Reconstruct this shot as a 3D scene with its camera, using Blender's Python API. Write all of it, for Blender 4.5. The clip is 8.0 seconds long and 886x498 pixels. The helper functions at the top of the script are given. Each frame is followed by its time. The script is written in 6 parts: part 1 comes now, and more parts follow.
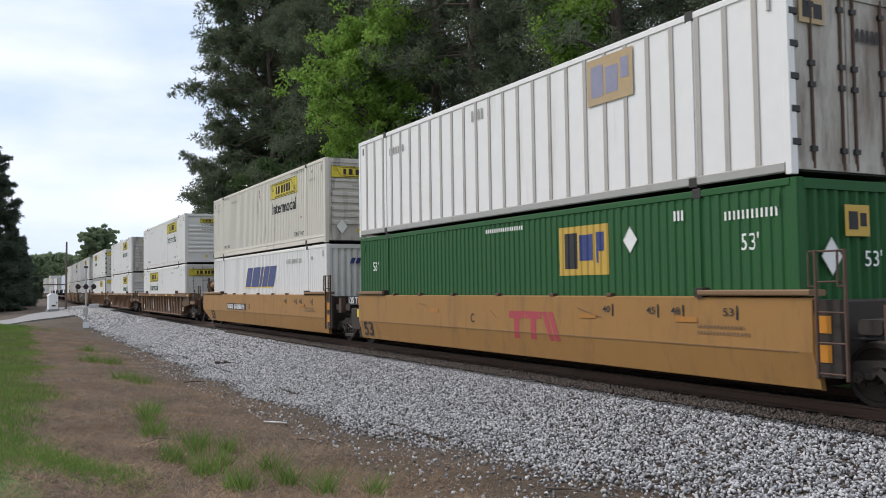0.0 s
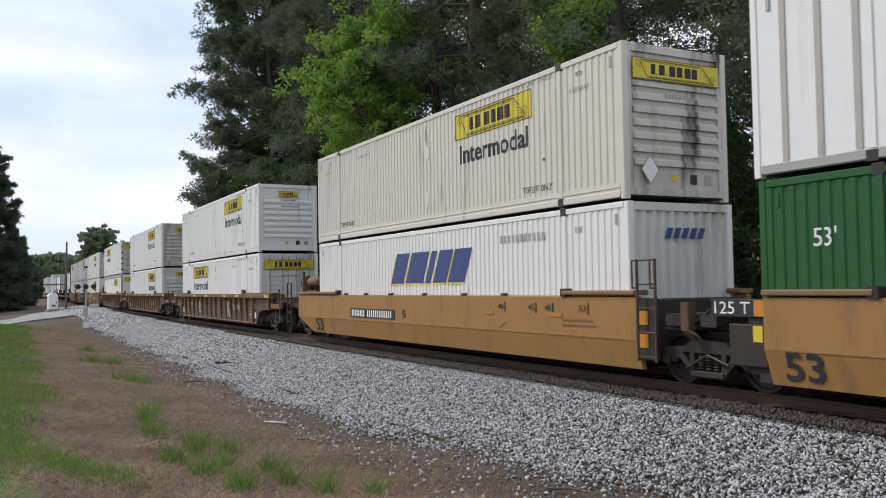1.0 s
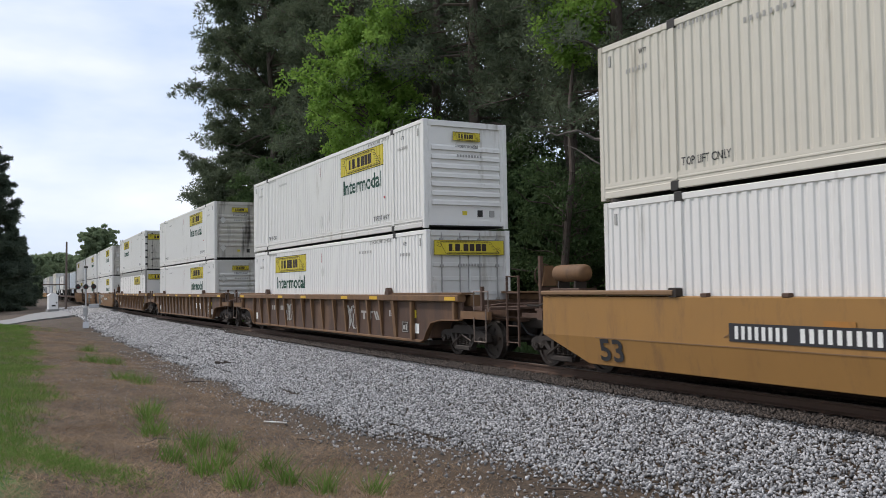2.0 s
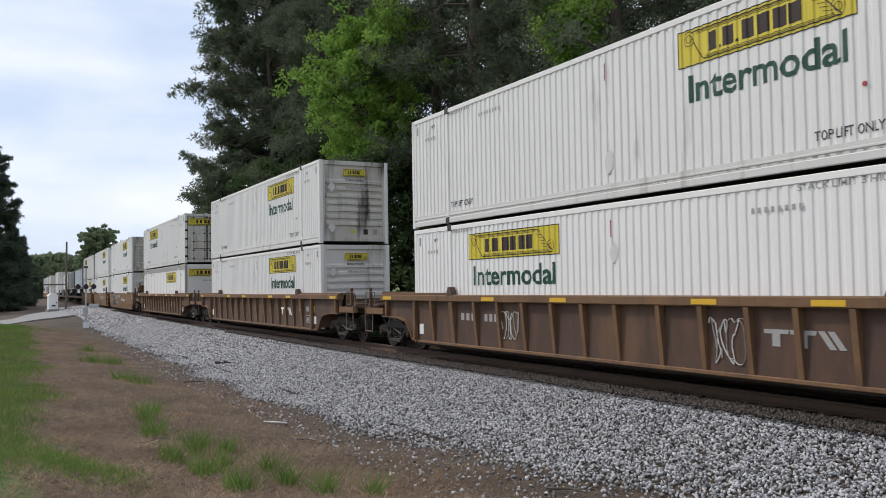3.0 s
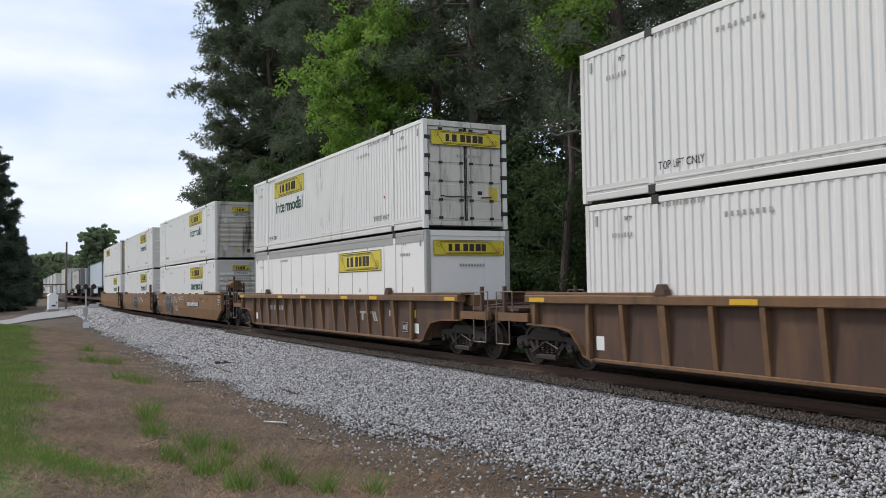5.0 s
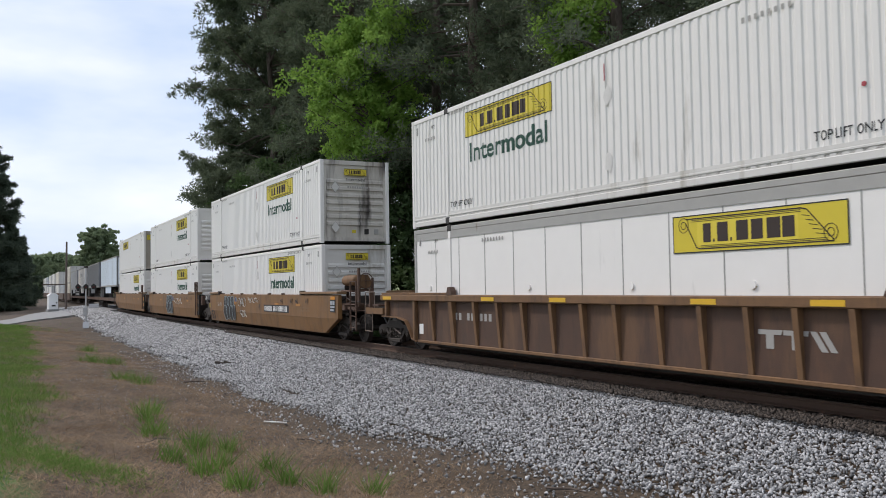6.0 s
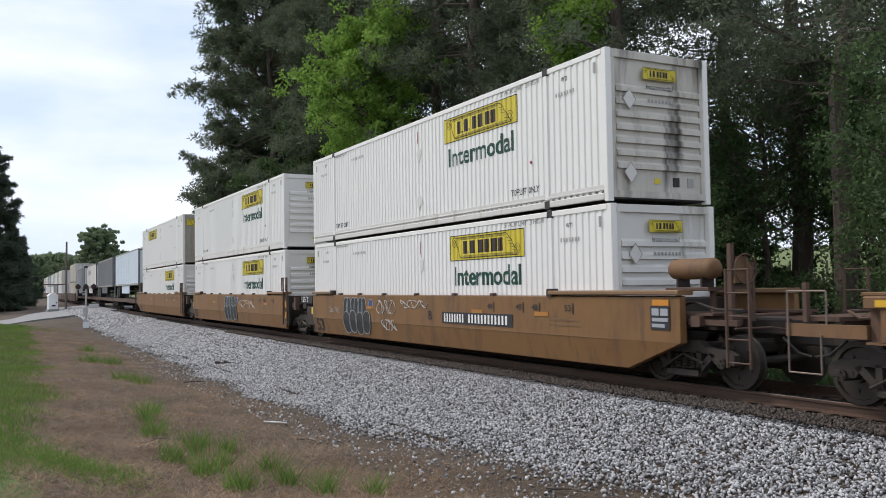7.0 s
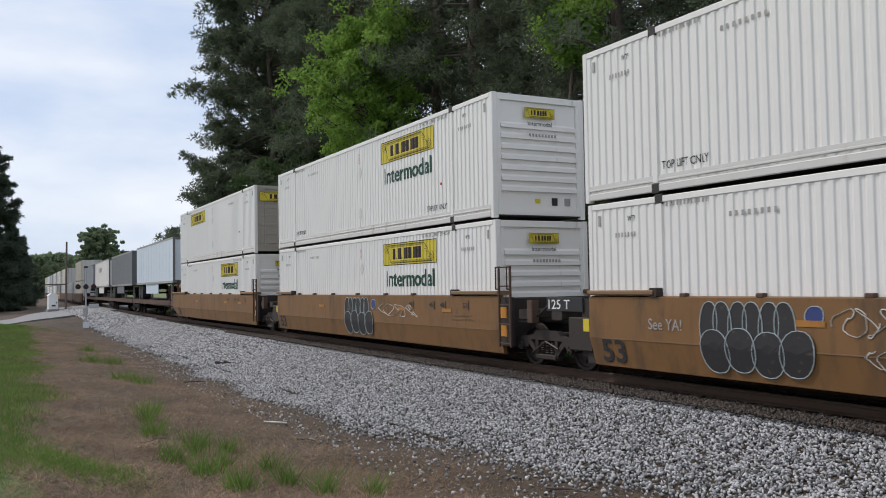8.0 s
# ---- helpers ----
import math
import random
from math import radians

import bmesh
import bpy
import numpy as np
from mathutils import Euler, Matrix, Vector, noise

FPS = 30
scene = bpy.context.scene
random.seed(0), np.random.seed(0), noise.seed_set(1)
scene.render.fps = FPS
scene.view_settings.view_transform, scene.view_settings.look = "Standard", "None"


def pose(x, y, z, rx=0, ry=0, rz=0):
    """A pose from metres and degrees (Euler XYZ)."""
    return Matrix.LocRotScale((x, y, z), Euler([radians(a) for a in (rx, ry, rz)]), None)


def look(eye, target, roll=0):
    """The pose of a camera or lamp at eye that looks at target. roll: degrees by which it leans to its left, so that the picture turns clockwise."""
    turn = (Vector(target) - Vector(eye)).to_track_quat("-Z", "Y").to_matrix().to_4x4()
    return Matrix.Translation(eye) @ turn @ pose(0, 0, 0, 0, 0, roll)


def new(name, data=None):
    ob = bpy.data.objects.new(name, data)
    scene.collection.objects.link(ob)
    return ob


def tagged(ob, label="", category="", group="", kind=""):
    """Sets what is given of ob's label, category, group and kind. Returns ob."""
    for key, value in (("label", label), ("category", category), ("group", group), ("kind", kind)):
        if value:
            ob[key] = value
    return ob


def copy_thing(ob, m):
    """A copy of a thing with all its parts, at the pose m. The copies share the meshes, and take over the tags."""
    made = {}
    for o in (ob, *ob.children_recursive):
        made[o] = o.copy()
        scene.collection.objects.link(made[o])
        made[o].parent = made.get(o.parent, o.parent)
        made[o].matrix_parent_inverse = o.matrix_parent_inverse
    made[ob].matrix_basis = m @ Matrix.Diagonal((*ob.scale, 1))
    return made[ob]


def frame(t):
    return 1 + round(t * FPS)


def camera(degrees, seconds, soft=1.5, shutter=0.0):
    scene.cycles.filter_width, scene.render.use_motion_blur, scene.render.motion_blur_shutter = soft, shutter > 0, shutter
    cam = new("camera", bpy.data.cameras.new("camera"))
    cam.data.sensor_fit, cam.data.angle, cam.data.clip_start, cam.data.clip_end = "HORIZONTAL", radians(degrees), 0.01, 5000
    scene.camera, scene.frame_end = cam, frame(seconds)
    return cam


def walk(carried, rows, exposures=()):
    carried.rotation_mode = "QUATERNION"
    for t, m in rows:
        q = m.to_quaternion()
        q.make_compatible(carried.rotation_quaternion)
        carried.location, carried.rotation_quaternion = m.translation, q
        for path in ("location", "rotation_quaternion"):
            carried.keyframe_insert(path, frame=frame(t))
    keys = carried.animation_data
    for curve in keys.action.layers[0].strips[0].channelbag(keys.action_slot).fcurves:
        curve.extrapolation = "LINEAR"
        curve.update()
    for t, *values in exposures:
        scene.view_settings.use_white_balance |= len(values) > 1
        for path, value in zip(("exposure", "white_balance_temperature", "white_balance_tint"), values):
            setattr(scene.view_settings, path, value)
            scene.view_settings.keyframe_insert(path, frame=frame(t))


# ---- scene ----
# ---- camera ----
FIELD = 54.06
EYE = 1.75
SPEED = 15.433
cam = camera(FIELD, 8.0, soft=0.8, shutter=0.05)
VIEW = pose(0, 0, EYE, 0, 0, math.degrees(1.0785)) @ pose(0, 0, 0, 90 + math.degrees(0.0425)) @ pose(0, 0, 0, 0, 0, math.degrees(-0.0157))
# the clip's camera closes down a little while white boxes fill the picture
walk(cam, [(0.0, VIEW), (8.0, VIEW)], [(0.0, 0.03), (1.0, 0.03), (1.5, -0.06), (2.8, -0.04), (3.1, -0.12), (3.5, -0.12), (4.0, 0.06), (4.5, -0.05), (6.0, -0.06), (6.5, -0.10), (7.0, 0.05), (7.5, -0.09), (8.0, -0.20)])

# ---- world, sun ----
world = bpy.data.worlds.new("overcast_sky")
scene.world = world
world.use_nodes = True


def sky_nodes():
    nt = world.node_tree
    nt.nodes.clear()
    n = nt.nodes.new
    out, bg = n("ShaderNodeOutputWorld"), n("ShaderNodeBackground")
    sky = n("ShaderNodeTexSky")
    sky.sky_type, sky.sun_disc = "NISHITA", False
    sky.sun_elevation, sky.sun_rotation = radians(47), radians(230)
    tc, mp, no, ramp = n("ShaderNodeTexCoord"), n("ShaderNodeMapping"), n("ShaderNodeTexNoise"), n("ShaderNodeValToRGB")
    mp.inputs["Scale"].default_value = (1.6, 1.6, 5.0)
    mp.inputs["Location"].default_value = (0.35, 0.1, 0.4)
    no.inputs["Scale"].default_value, no.inputs["Detail"].default_value, no.inputs["Roughness"].default_value = 1.5, 5, 0.5
    ramp.color_ramp.elements[0].position, ramp.color_ramp.elements[0].color = 0.38, (0.505, 0.595, 0.765, 1)
    ramp.color_ramp.elements[1].position, ramp.color_ramp.elements[1].color = 0.62, (0.81, 0.83, 0.88, 1)
    mix, gain = n("ShaderNodeMix"), n("ShaderNodeMix")
    mix.data_type, gain.data_type, gain.blend_type = "RGBA", "RGBA", "MULTIPLY"
    mix.inputs[0].default_value, gain.inputs[0].default_value = 0.88, 1.0
    gain.inputs[7].default_value = (0.10, 0.10, 0.10, 1)
    lk = nt.links.new
    lk(tc.outputs["Generated"], mp.inputs[0])
    lk(mp.outputs[0], no.inputs["Vector"])
    lk(no.outputs["Fac"], ramp.inputs[0])
    lk(sky.outputs[0], gain.inputs[6])
    lk(gain.outputs[2], mix.inputs[6])
    lk(ramp.outputs[0], mix.inputs[7])
    lk(mix.outputs[2], bg.inputs[0])
    bg.inputs[1].default_value = 1.38
    lk(bg.outputs[0], out.inputs[0])


sky_nodes()
sun = new("sun", bpy.data.lights.new("sun", "SUN"))
sun.data.energy, sun.data.angle, sun.data.color = 2.3, radians(9), (1.0, 0.905, 0.845)
sun.matrix_world = look((-24, -20, 34), (0, 0, 0))


# ---- materials ----
def material(name, base, rough=0.7, metal=0.0, spread=0.15, grain=8.0, second=None, cover=0.5, streak=0.0, bump=0.15, bump_scale=60.0, island=0.0, object_random=0.0, soft=0.12, third=None):
    """A surface of one paint or stuff, with grain, stains of a second colour (streaked downwards) and fine relief."""
    m = bpy.data.materials.new(name)
    m.use_nodes = True
    nt = m.node_tree
    n, lk = nt.nodes.new, nt.links.new
    b = nt.nodes["Principled BSDF"]
    b.inputs["Metallic"].default_value = metal
    tc = n("ShaderNodeTexCoord")
    no = n("ShaderNodeTexNoise")
    no.inputs["Scale"].default_value, no.inputs["Detail"].default_value = grain, 6
    lk(tc.outputs["Object"], no.inputs["Vector"])
    lo, hi = [c * (1 - spread) for c in base], [min(1, c * (1 + spread)) for c in base]
    mx = n("ShaderNodeMix")
    mx.data_type = "RGBA"
    mx.inputs[6].default_value, mx.inputs[7].default_value = (*lo, 1), (*hi, 1)
    lk(no.outputs["Fac"], mx.inputs[0])
    colour = mx.outputs[2]
    if second:
        mp, ns, rp, m2 = n("ShaderNodeMapping"), n("ShaderNodeTexNoise"), n("ShaderNodeMapRange"), n("ShaderNodeMix")
        mp.inputs["Scale"].default_value = (2.5, 2.5, 2.5 * (1 - streak))
        ns.inputs["Scale"].default_value, ns.inputs["Detail"].default_value, ns.inputs["Roughness"].default_value = grain * 0.22, 8, 0.65
        rp.inputs["From Min"].default_value, rp.inputs["From Max"].default_value = 1 - cover, 1 - cover + soft
        m2.data_type = "RGBA"
        m2.inputs[7].default_value = (*second, 1)
        lk(tc.outputs["Object"], mp.inputs[0])
        lk(mp.outputs[0], ns.inputs["Vector"])
        lk(ns.outputs["Fac"], rp.inputs[0])
        lk(rp.outputs[0], m2.inputs[0])
        lk(colour, m2.inputs[6])
        colour = m2.outputs[2]
    if third:
        # dark oily runs and blots on two scales
        ps, ws, wr, m3 = n("ShaderNodeMapping"), n("ShaderNodeTexNoise"), n("ShaderNodeMapRange"), n("ShaderNodeMix")
        ps.inputs["Scale"].default_value, ps.inputs["Location"].default_value = (1.6, 1.6, 0.35), (7.3, 2.1, 4.4)
        ws.inputs["Scale"].default_value, ws.inputs["Detail"].default_value, ws.inputs["Roughness"].default_value = 1.7, 10, 0.72
        wr.inputs["From Min"].default_value, wr.inputs["From Max"].default_value, wr.inputs["To Max"].default_value = 0.53, 0.74, 0.85
        m3.data_type = "RGBA"
        m3.inputs[7].default_value = (*third, 1)
        lk(tc.outputs["Object"], ps.inputs[0])
        lk(ps.outputs[0], ws.inputs["Vector"])
        lk(ws.outputs["Fac"], wr.inputs[0])
        lk(wr.outputs[0], m3.inputs[0])
        lk(colour, m3.inputs[6])
        colour = m3.outputs[2]
    for amount, source in ((island, "island"), (object_random, "object")):
        if amount:
            src = n("ShaderNodeNewGeometry").outputs["Random Per Island"] if source == "island" else n("ShaderNodeObjectInfo").outputs["Random"]
            rg, hv = n("ShaderNodeMapRange"), n("ShaderNodeHueSaturation")
            rg.inputs["To Min"].default_value, rg.inputs["To Max"].default_value = 1 - amount, 1 + amount
            lk(src, rg.inputs[0])
            lk(rg.outputs[0], hv.inputs["Value"])
            lk(colour, hv.inputs["Color"])
            colour = hv.outputs[0]
    lk(colour, b.inputs["Base Color"])
    rr = n("ShaderNodeMapRange")
    rr.inputs["To Min"].default_value, rr.inputs["To Max"].default_value = max(0.03, rough - 0.12), min(1, rough + 0.12)
    lk(no.outputs["Fac"], rr.inputs[0])
    lk(rr.outputs[0], b.inputs["Roughness"])
    if bump:
        nb, bp = n("ShaderNodeTexNoise"), n("ShaderNodeBump")
        nb.inputs["Scale"].default_value, nb.inputs["Detail"].default_value = bump_scale, 3
        bp.inputs["Strength"].default_value, bp.inputs["Distance"].default_value = bump, 0.02
        lk(tc.outputs["Object"], nb.inputs["Vector"])
        lk(nb.outputs["Fac"], bp.inputs["Height"])
        lk(bp.outputs[0], b.inputs["Normal"])
    return m


def leaf_material(name, base, second, through_light=0.35):
    m = bpy.data.materials.new(name)
    m.use_nodes = True
    nt = m.node_tree
    n, lk = nt.nodes.new, nt.links.new
    nt.nodes.remove(nt.nodes["Principled BSDF"])
    out = nt.nodes["Material Output"]
    geo, mx, no, tc = n("ShaderNodeNewGeometry"), n("ShaderNodeMix"), n("ShaderNodeTexNoise"), n("ShaderNodeTexCoord")
    mx.data_type = "RGBA"
    mx.inputs[6].default_value, mx.inputs[7].default_value = (*base, 1), (*second, 1)
    no.inputs["Scale"].default_value = 0.7
    add = n("ShaderNodeMath")
    add.operation = "MULTIPLY_ADD"
    add.inputs[1].default_value, add.use_clamp = 0.5, True
    sub = n("ShaderNodeMapRange")
    sub.inputs["From Min"].default_value, sub.inputs["From Max"].default_value = 0.3, 0.7
    sub.inputs["To Min"].default_value, sub.inputs["To Max"].default_value = 0.0, 0.5
    lk(tc.outputs["Object"], no.inputs["Vector"])
    lk(no.outputs["Fac"], sub.inputs[0])
    lk(geo.outputs["Random Per Island"], add.inputs[0])
    lk(sub.outputs[0], add.inputs[2])
    lk(add.outputs[0], mx.inputs[0])
    d, t, g, s = n("ShaderNodeBsdfDiffuse"), n("ShaderNodeBsdfTranslucent"), n("ShaderNodeMixShader"), n("ShaderNodeBsdfGlossy")
    g2 = n("ShaderNodeMixShader")
    s.inputs["Roughness"].default_value = 0.5
    g.inputs[0].default_value, g2.inputs[0].default_value = through_light, 0.008
    lk(mx.outputs[2], d.inputs[0])
    lk(mx.outputs[2], t.inputs[0])
    lk(d.outputs[0], g.inputs[1])
    lk(t.outputs[0], g.inputs[2])
    lk(g.outputs[0], g2.inputs[1])
    lk(s.outputs[0], g2.inputs[2])
    lk(g2.outputs[0], out.inputs[0])
    return m


GRIME = (0.16, 0.12, 0.085)
M = {
    "white": material("white_paint", (0.73, 0.71, 0.68), 0.5, spread=0.04, grain=3, second=(0.45, 0.42, 0.37), cover=0.40, streak=0.85, bump=0.04),
    "bright": material("fresh_white_paint", (0.77, 0.75, 0.72), 0.45, spread=0.03, grain=3, second=(0.53, 0.52, 0.49), cover=0.36, streak=0.85, bump=0.03),
    "cream": material("aged_cream_paint", (0.60, 0.56, 0.48), 0.55, spread=0.05, grain=3, second=(0.36, 0.31, 0.24), cover=0.42, streak=0.85, bump=0.05),
    "grey_white": material("weathered_grey_white_paint", (0.61, 0.595, 0.565), 0.55, spread=0.06, grain=3, second=(0.40, 0.37, 0.32), cover=0.44, streak=0.85, bump=0.05),
    "green": material("green_container_paint", (0.007, 0.080, 0.015), 0.72, spread=0.16, grain=3, second=(0.012, 0.075, 0.024), cover=0.4, streak=0.8, bump=0.05),
    "stained_white": material("streaked_grimy_white_paint", (0.60, 0.57, 0.51), 0.55, spread=0.06, grain=3, second=(0.36, 0.31, 0.25), cover=0.46, streak=0.85, bump=0.05, soft=0.25, third=(0.10, 0.075, 0.055)),
    "sooty": None,
    "rail_grey": material("grey_alloy_rail", (0.36, 0.35, 0.33), 0.5, 0.3, spread=0.1, grain=5, second=GRIME, cover=0.36, streak=0.5),
    "post": material("grimy_side_post", (0.40, 0.37, 0.34), 0.6, 0.0, spread=0.12, grain=4, second=(0.25, 0.19, 0.14), cover=0.42, streak=0.8),
    "rail_pale": material("torn_pale_film", (0.60, 0.585, 0.56), 0.6, spread=0.12, grain=14, bump=0.1),
    "chalky": material("chalky_streaked_white_paint", (0.76, 0.745, 0.73), 0.55, spread=0.05, grain=3, second=(0.50, 0.46, 0.41), cover=0.42, streak=0.9, bump=0.04, soft=0.3),
    "rusty_end": material("rust_blotched_end_paint", (0.44, 0.41, 0.36), 0.65, spread=0.2, grain=3, second=(0.15, 0.105, 0.072), cover=0.56, streak=0.8, bump=0.08, soft=0.25, third=(0.045, 0.030, 0.022)),
    "faded_tan": material("bleached_tan_film", (0.42, 0.30, 0.16), 0.6, spread=0.12, grain=6, second=(0.36, 0.32, 0.26), cover=0.45, streak=0.8, bump=0.02, soft=0.3),
    "faded_blue": material("faded_violet_blue_print", (0.24, 0.24, 0.34), 0.6, spread=0.2, grain=6, second=(0.42, 0.33, 0.20), cover=0.42, bump=0),
    "dirty": material("grimy_end_paint", (0.34, 0.305, 0.26), 0.65, spread=0.1, grain=3, second=(0.19, 0.14, 0.10), cover=0.46, streak=0.8, bump=0.06, soft=0.3),
    "dark": material("dark_steel_fitting", (0.035, 0.032, 0.03), 0.6, 0.3, spread=0.3, grain=12),
    "yellow": material("yellow_sign_film", (0.60, 0.48, 0.03), 0.5, spread=0.06, grain=5, second=(0.45, 0.35, 0.04), cover=0.38, bump=0.02),
    "pale_yellow": material("sign_film_name_field", (0.66, 0.53, 0.045), 0.5, spread=0.06, grain=5, bump=0.02),
    "name_ink": material("brown_black_sign_ink", (0.030, 0.018, 0.014), 0.7, spread=0.25, bump=0),
    "tan_yellow": material("faded_orange_yellow_film", (0.52, 0.33, 0.05), 0.5, spread=0.08, grain=5, second=(0.38, 0.26, 0.09), cover=0.4, bump=0.02),
    "safety_yellow": material("orange_yellow_reflective_film", (0.62, 0.37, 0.02), 0.45, spread=0.12, grain=9, second=(0.36, 0.2, 0.03), cover=0.36, bump=0.02),
    "ink": material("dark_sign_ink", (0.02, 0.02, 0.023), 0.7, spread=0.2, bump=0),
    "green_ink": material("dark_green_lettering", (0.006, 0.056, 0.034), 0.55, spread=0.1, bump=0),
    "blue_ink": material("dark_blue_lettering", (0.028, 0.045, 0.17), 0.5, spread=0.1, bump=0),
    "gold_ink": material("gold_letter_shadow", (0.72, 0.52, 0.08), 0.5, spread=0.1, bump=0),
    "red_ink": material("faded_red_lettering", (0.36, 0.045, 0.06), 0.6, spread=0.15, second=(0.45, 0.2, 0.1), cover=0.38, bump=0),
    "white_ink": material("white_lettering", (0.75, 0.75, 0.72), 0.6, spread=0.08, bump=0),
    "grey_ink": material("faded_grey_marking", (0.33, 0.32, 0.30), 0.6, spread=0.1, bump=0),
    "ochre": material("ochre_car_paint", (0.30, 0.155, 0.040), 0.68, spread=0.12, grain=2.5, second=(0.21, 0.105, 0.031), cover=0.46, streak=0.75, bump=0.06, soft=0.25, third=(0.16, 0.088, 0.036)),
    "ochre_aged": material("aged_brown_ochre_paint", (0.185, 0.090, 0.027), 0.66, spread=0.2, grain=2.5, second=(0.10, 0.051, 0.021), cover=0.50, streak=0.7, bump=0.08, soft=0.25, third=(0.05, 0.034, 0.02)),
    "ochre_dull": material("dusty_ochre_paint", (0.19, 0.11, 0.052), 0.7, spread=0.1, grain=3, second=(0.20, 0.13, 0.07), cover=0.44, streak=0.6, bump=0.08, soft=0.25),
    "brown": material("rusty_brown_car_paint", (0.072, 0.038, 0.024), 0.72, spread=0.4, grain=2.2, second=(0.135, 0.072, 0.036), cover=0.52, streak=0.72, bump=0.12, soft=0.22, third=(0.03, 0.02, 0.017)),
    "rust": material("ochre_rust_rib", (0.155, 0.082, 0.036), 0.75, spread=0.4, grain=4, second=(0.085, 0.046, 0.027), cover=0.45, streak=0.5, bump=0.15, soft=0.25, third=(0.05, 0.032, 0.022)),
    "grimy": material("oily_rusted_steel", (0.088, 0.050, 0.034), 0.75, 0.1, spread=0.35, grain=7, second=(0.15, 0.085, 0.045), cover=0.38, bump=0.2, soft=0.25),
    "steel_rust": material("worn_brown_grab_iron", (0.20, 0.15, 0.12), 0.6, 0.2, spread=0.3, grain=9, second=(0.10, 0.06, 0.04), cover=0.4, bump=0.1),
    "soot": material("grimy_undercarriage_steel", (0.034, 0.026, 0.021), 0.8, 0.1, spread=0.35, grain=6, second=(0.085, 0.056, 0.038), cover=0.40, bump=0.2, soft=0.25),
    "tread": material("worn_wheel_steel", (0.046, 0.036, 0.030), 0.55, 0.4, spread=0.2, grain=8),
    "railhead": material("worn_rail_top_steel", (0.16, 0.13, 0.11), 0.55, 0.6, spread=0.2, grain=10),
    "rail": material("rusty_rail_steel", (0.085, 0.05, 0.034), 0.8, 0.2, spread=0.2, grain=10, second=(0.16, 0.08, 0.045), cover=0.4),
    "tie": material("creosoted_timber", (0.036, 0.028, 0.022), 0.85, spread=0.35, grain=12, second=(0.085, 0.07, 0.058), cover=0.38, bump=0.4, object_random=0.3),
    "stone": material("crushed_granite", (0.296, 0.295, 0.297), 0.8, spread=0.3, grain=22, bump=0.3, bump_scale=90, island=0.85),
    "dark_stone": material("dark_trackbed_stone", (0.058, 0.045, 0.036), 0.85, spread=0.3, grain=22, bump=0.3, bump_scale=90, island=0.6),
    "concrete": material("pale_concrete", (0.23, 0.23, 0.225), 0.85, spread=0.1, grain=2, second=(0.16, 0.155, 0.145), cover=0.42, soft=0.3),
    "cabinet": material("white_cabinet_enamel", (0.8, 0.8, 0.8), 0.4, spread=0.03, second=(0.5, 0.48, 0.44), cover=0.3),
    "pole": material("weathered_pole_timber", (0.13, 0.10, 0.085), 0.85, spread=0.3, grain=10, bump=0.4),
    "steel": material("galvanised_steel", (0.45, 0.45, 0.46), 0.45, 0.6, spread=0.12, grain=8),
    "lens": material("red_signal_lens", (0.12, 0.01, 0.012), 0.2, spread=0.1, bump=0),
    "bark": material("pine_bark", (0.085, 0.065, 0.052), 0.9, spread=0.35, grain=6, second=(0.15, 0.125, 0.11), cover=0.45, streak=0.7, bump=0.8, bump_scale=14),
    "dead_bark": material("bare_grey_wood", (0.11, 0.095, 0.083), 0.9, spread=0.25, grain=6, bump=0.5, bump_scale=20),
    "needles": leaf_material("pine_needles", (0.066, 0.087, 0.057), (0.165, 0.195, 0.124), 0.40),
    "leaf_dark": leaf_material("broadleaf_shade_green", (0.046, 0.076, 0.034), (0.105, 0.160, 0.062)),
    # distance haze is mixed into this far foliage colour as a paler green
    "hazed_leaf": leaf_material("far_tree_haze_green", (0.16, 0.21, 0.125), (0.27, 0.33, 0.19)),
    "far_needles": leaf_material("far_pine_needles", (0.050, 0.068, 0.052), (0.105, 0.130, 0.090), 0.25),
    "leaf_bright": leaf_material("fresh_broadleaf_green", (0.15, 0.27, 0.045), (0.29, 0.43, 0.10), 0.45),
    "grass": leaf_material("meadow_grass", (0.080, 0.158, 0.030), (0.175, 0.272, 0.064)),
    "straw": leaf_material("dead_grass", (0.11, 0.073, 0.045), (0.46, 0.335, 0.225), 0.25),
    "amber": material("amber_reflective_film", (0.55, 0.22, 0.02), 0.45, spread=0.1, bump=0.02),
    "faded_amber": material("faded_amber_film", (0.36, 0.155, 0.025), 0.6, spread=0.2, grain=6, second=(0.26, 0.125, 0.03), cover=0.45, bump=0.02),
    "spray": material("dark_spray_paint", (0.022, 0.021, 0.022), 0.7, spread=0.4, grain=14, second=(0.10, 0.075, 0.05), cover=0.4, bump=0.03),
    "spray_white": material("thin_white_spray", (0.55, 0.54, 0.50), 0.7, spread=0.25, grain=20, bump=0),
    "spray_edge": material("pale_blue_spray_line", (0.38, 0.45, 0.46), 0.7, spread=0.1, bump=0),
    "rubber": material("black_rubber", (0.02, 0.02, 0.02), 0.85, spread=0.2),
    "silver": material("dull_alloy_skin", (0.36, 0.38, 0.41), 0.45, 0.2, spread=0.08, grain=3, second=(0.25, 0.25, 0.25), cover=0.35, streak=0.8),
    "slate": material("dark_grey_trailer_skin", (0.15, 0.155, 0.165), 0.5, 0.1, spread=0.1, grain=3, second=(0.1, 0.09, 0.08), cover=0.36, streak=0.8),
    "pale_blue": material("pale_blue_white_trailer_skin", (0.62, 0.70, 0.78), 0.4, spread=0.04, grain=3, second=(0.5, 0.55, 0.6), cover=0.35, streak=0.8),
}


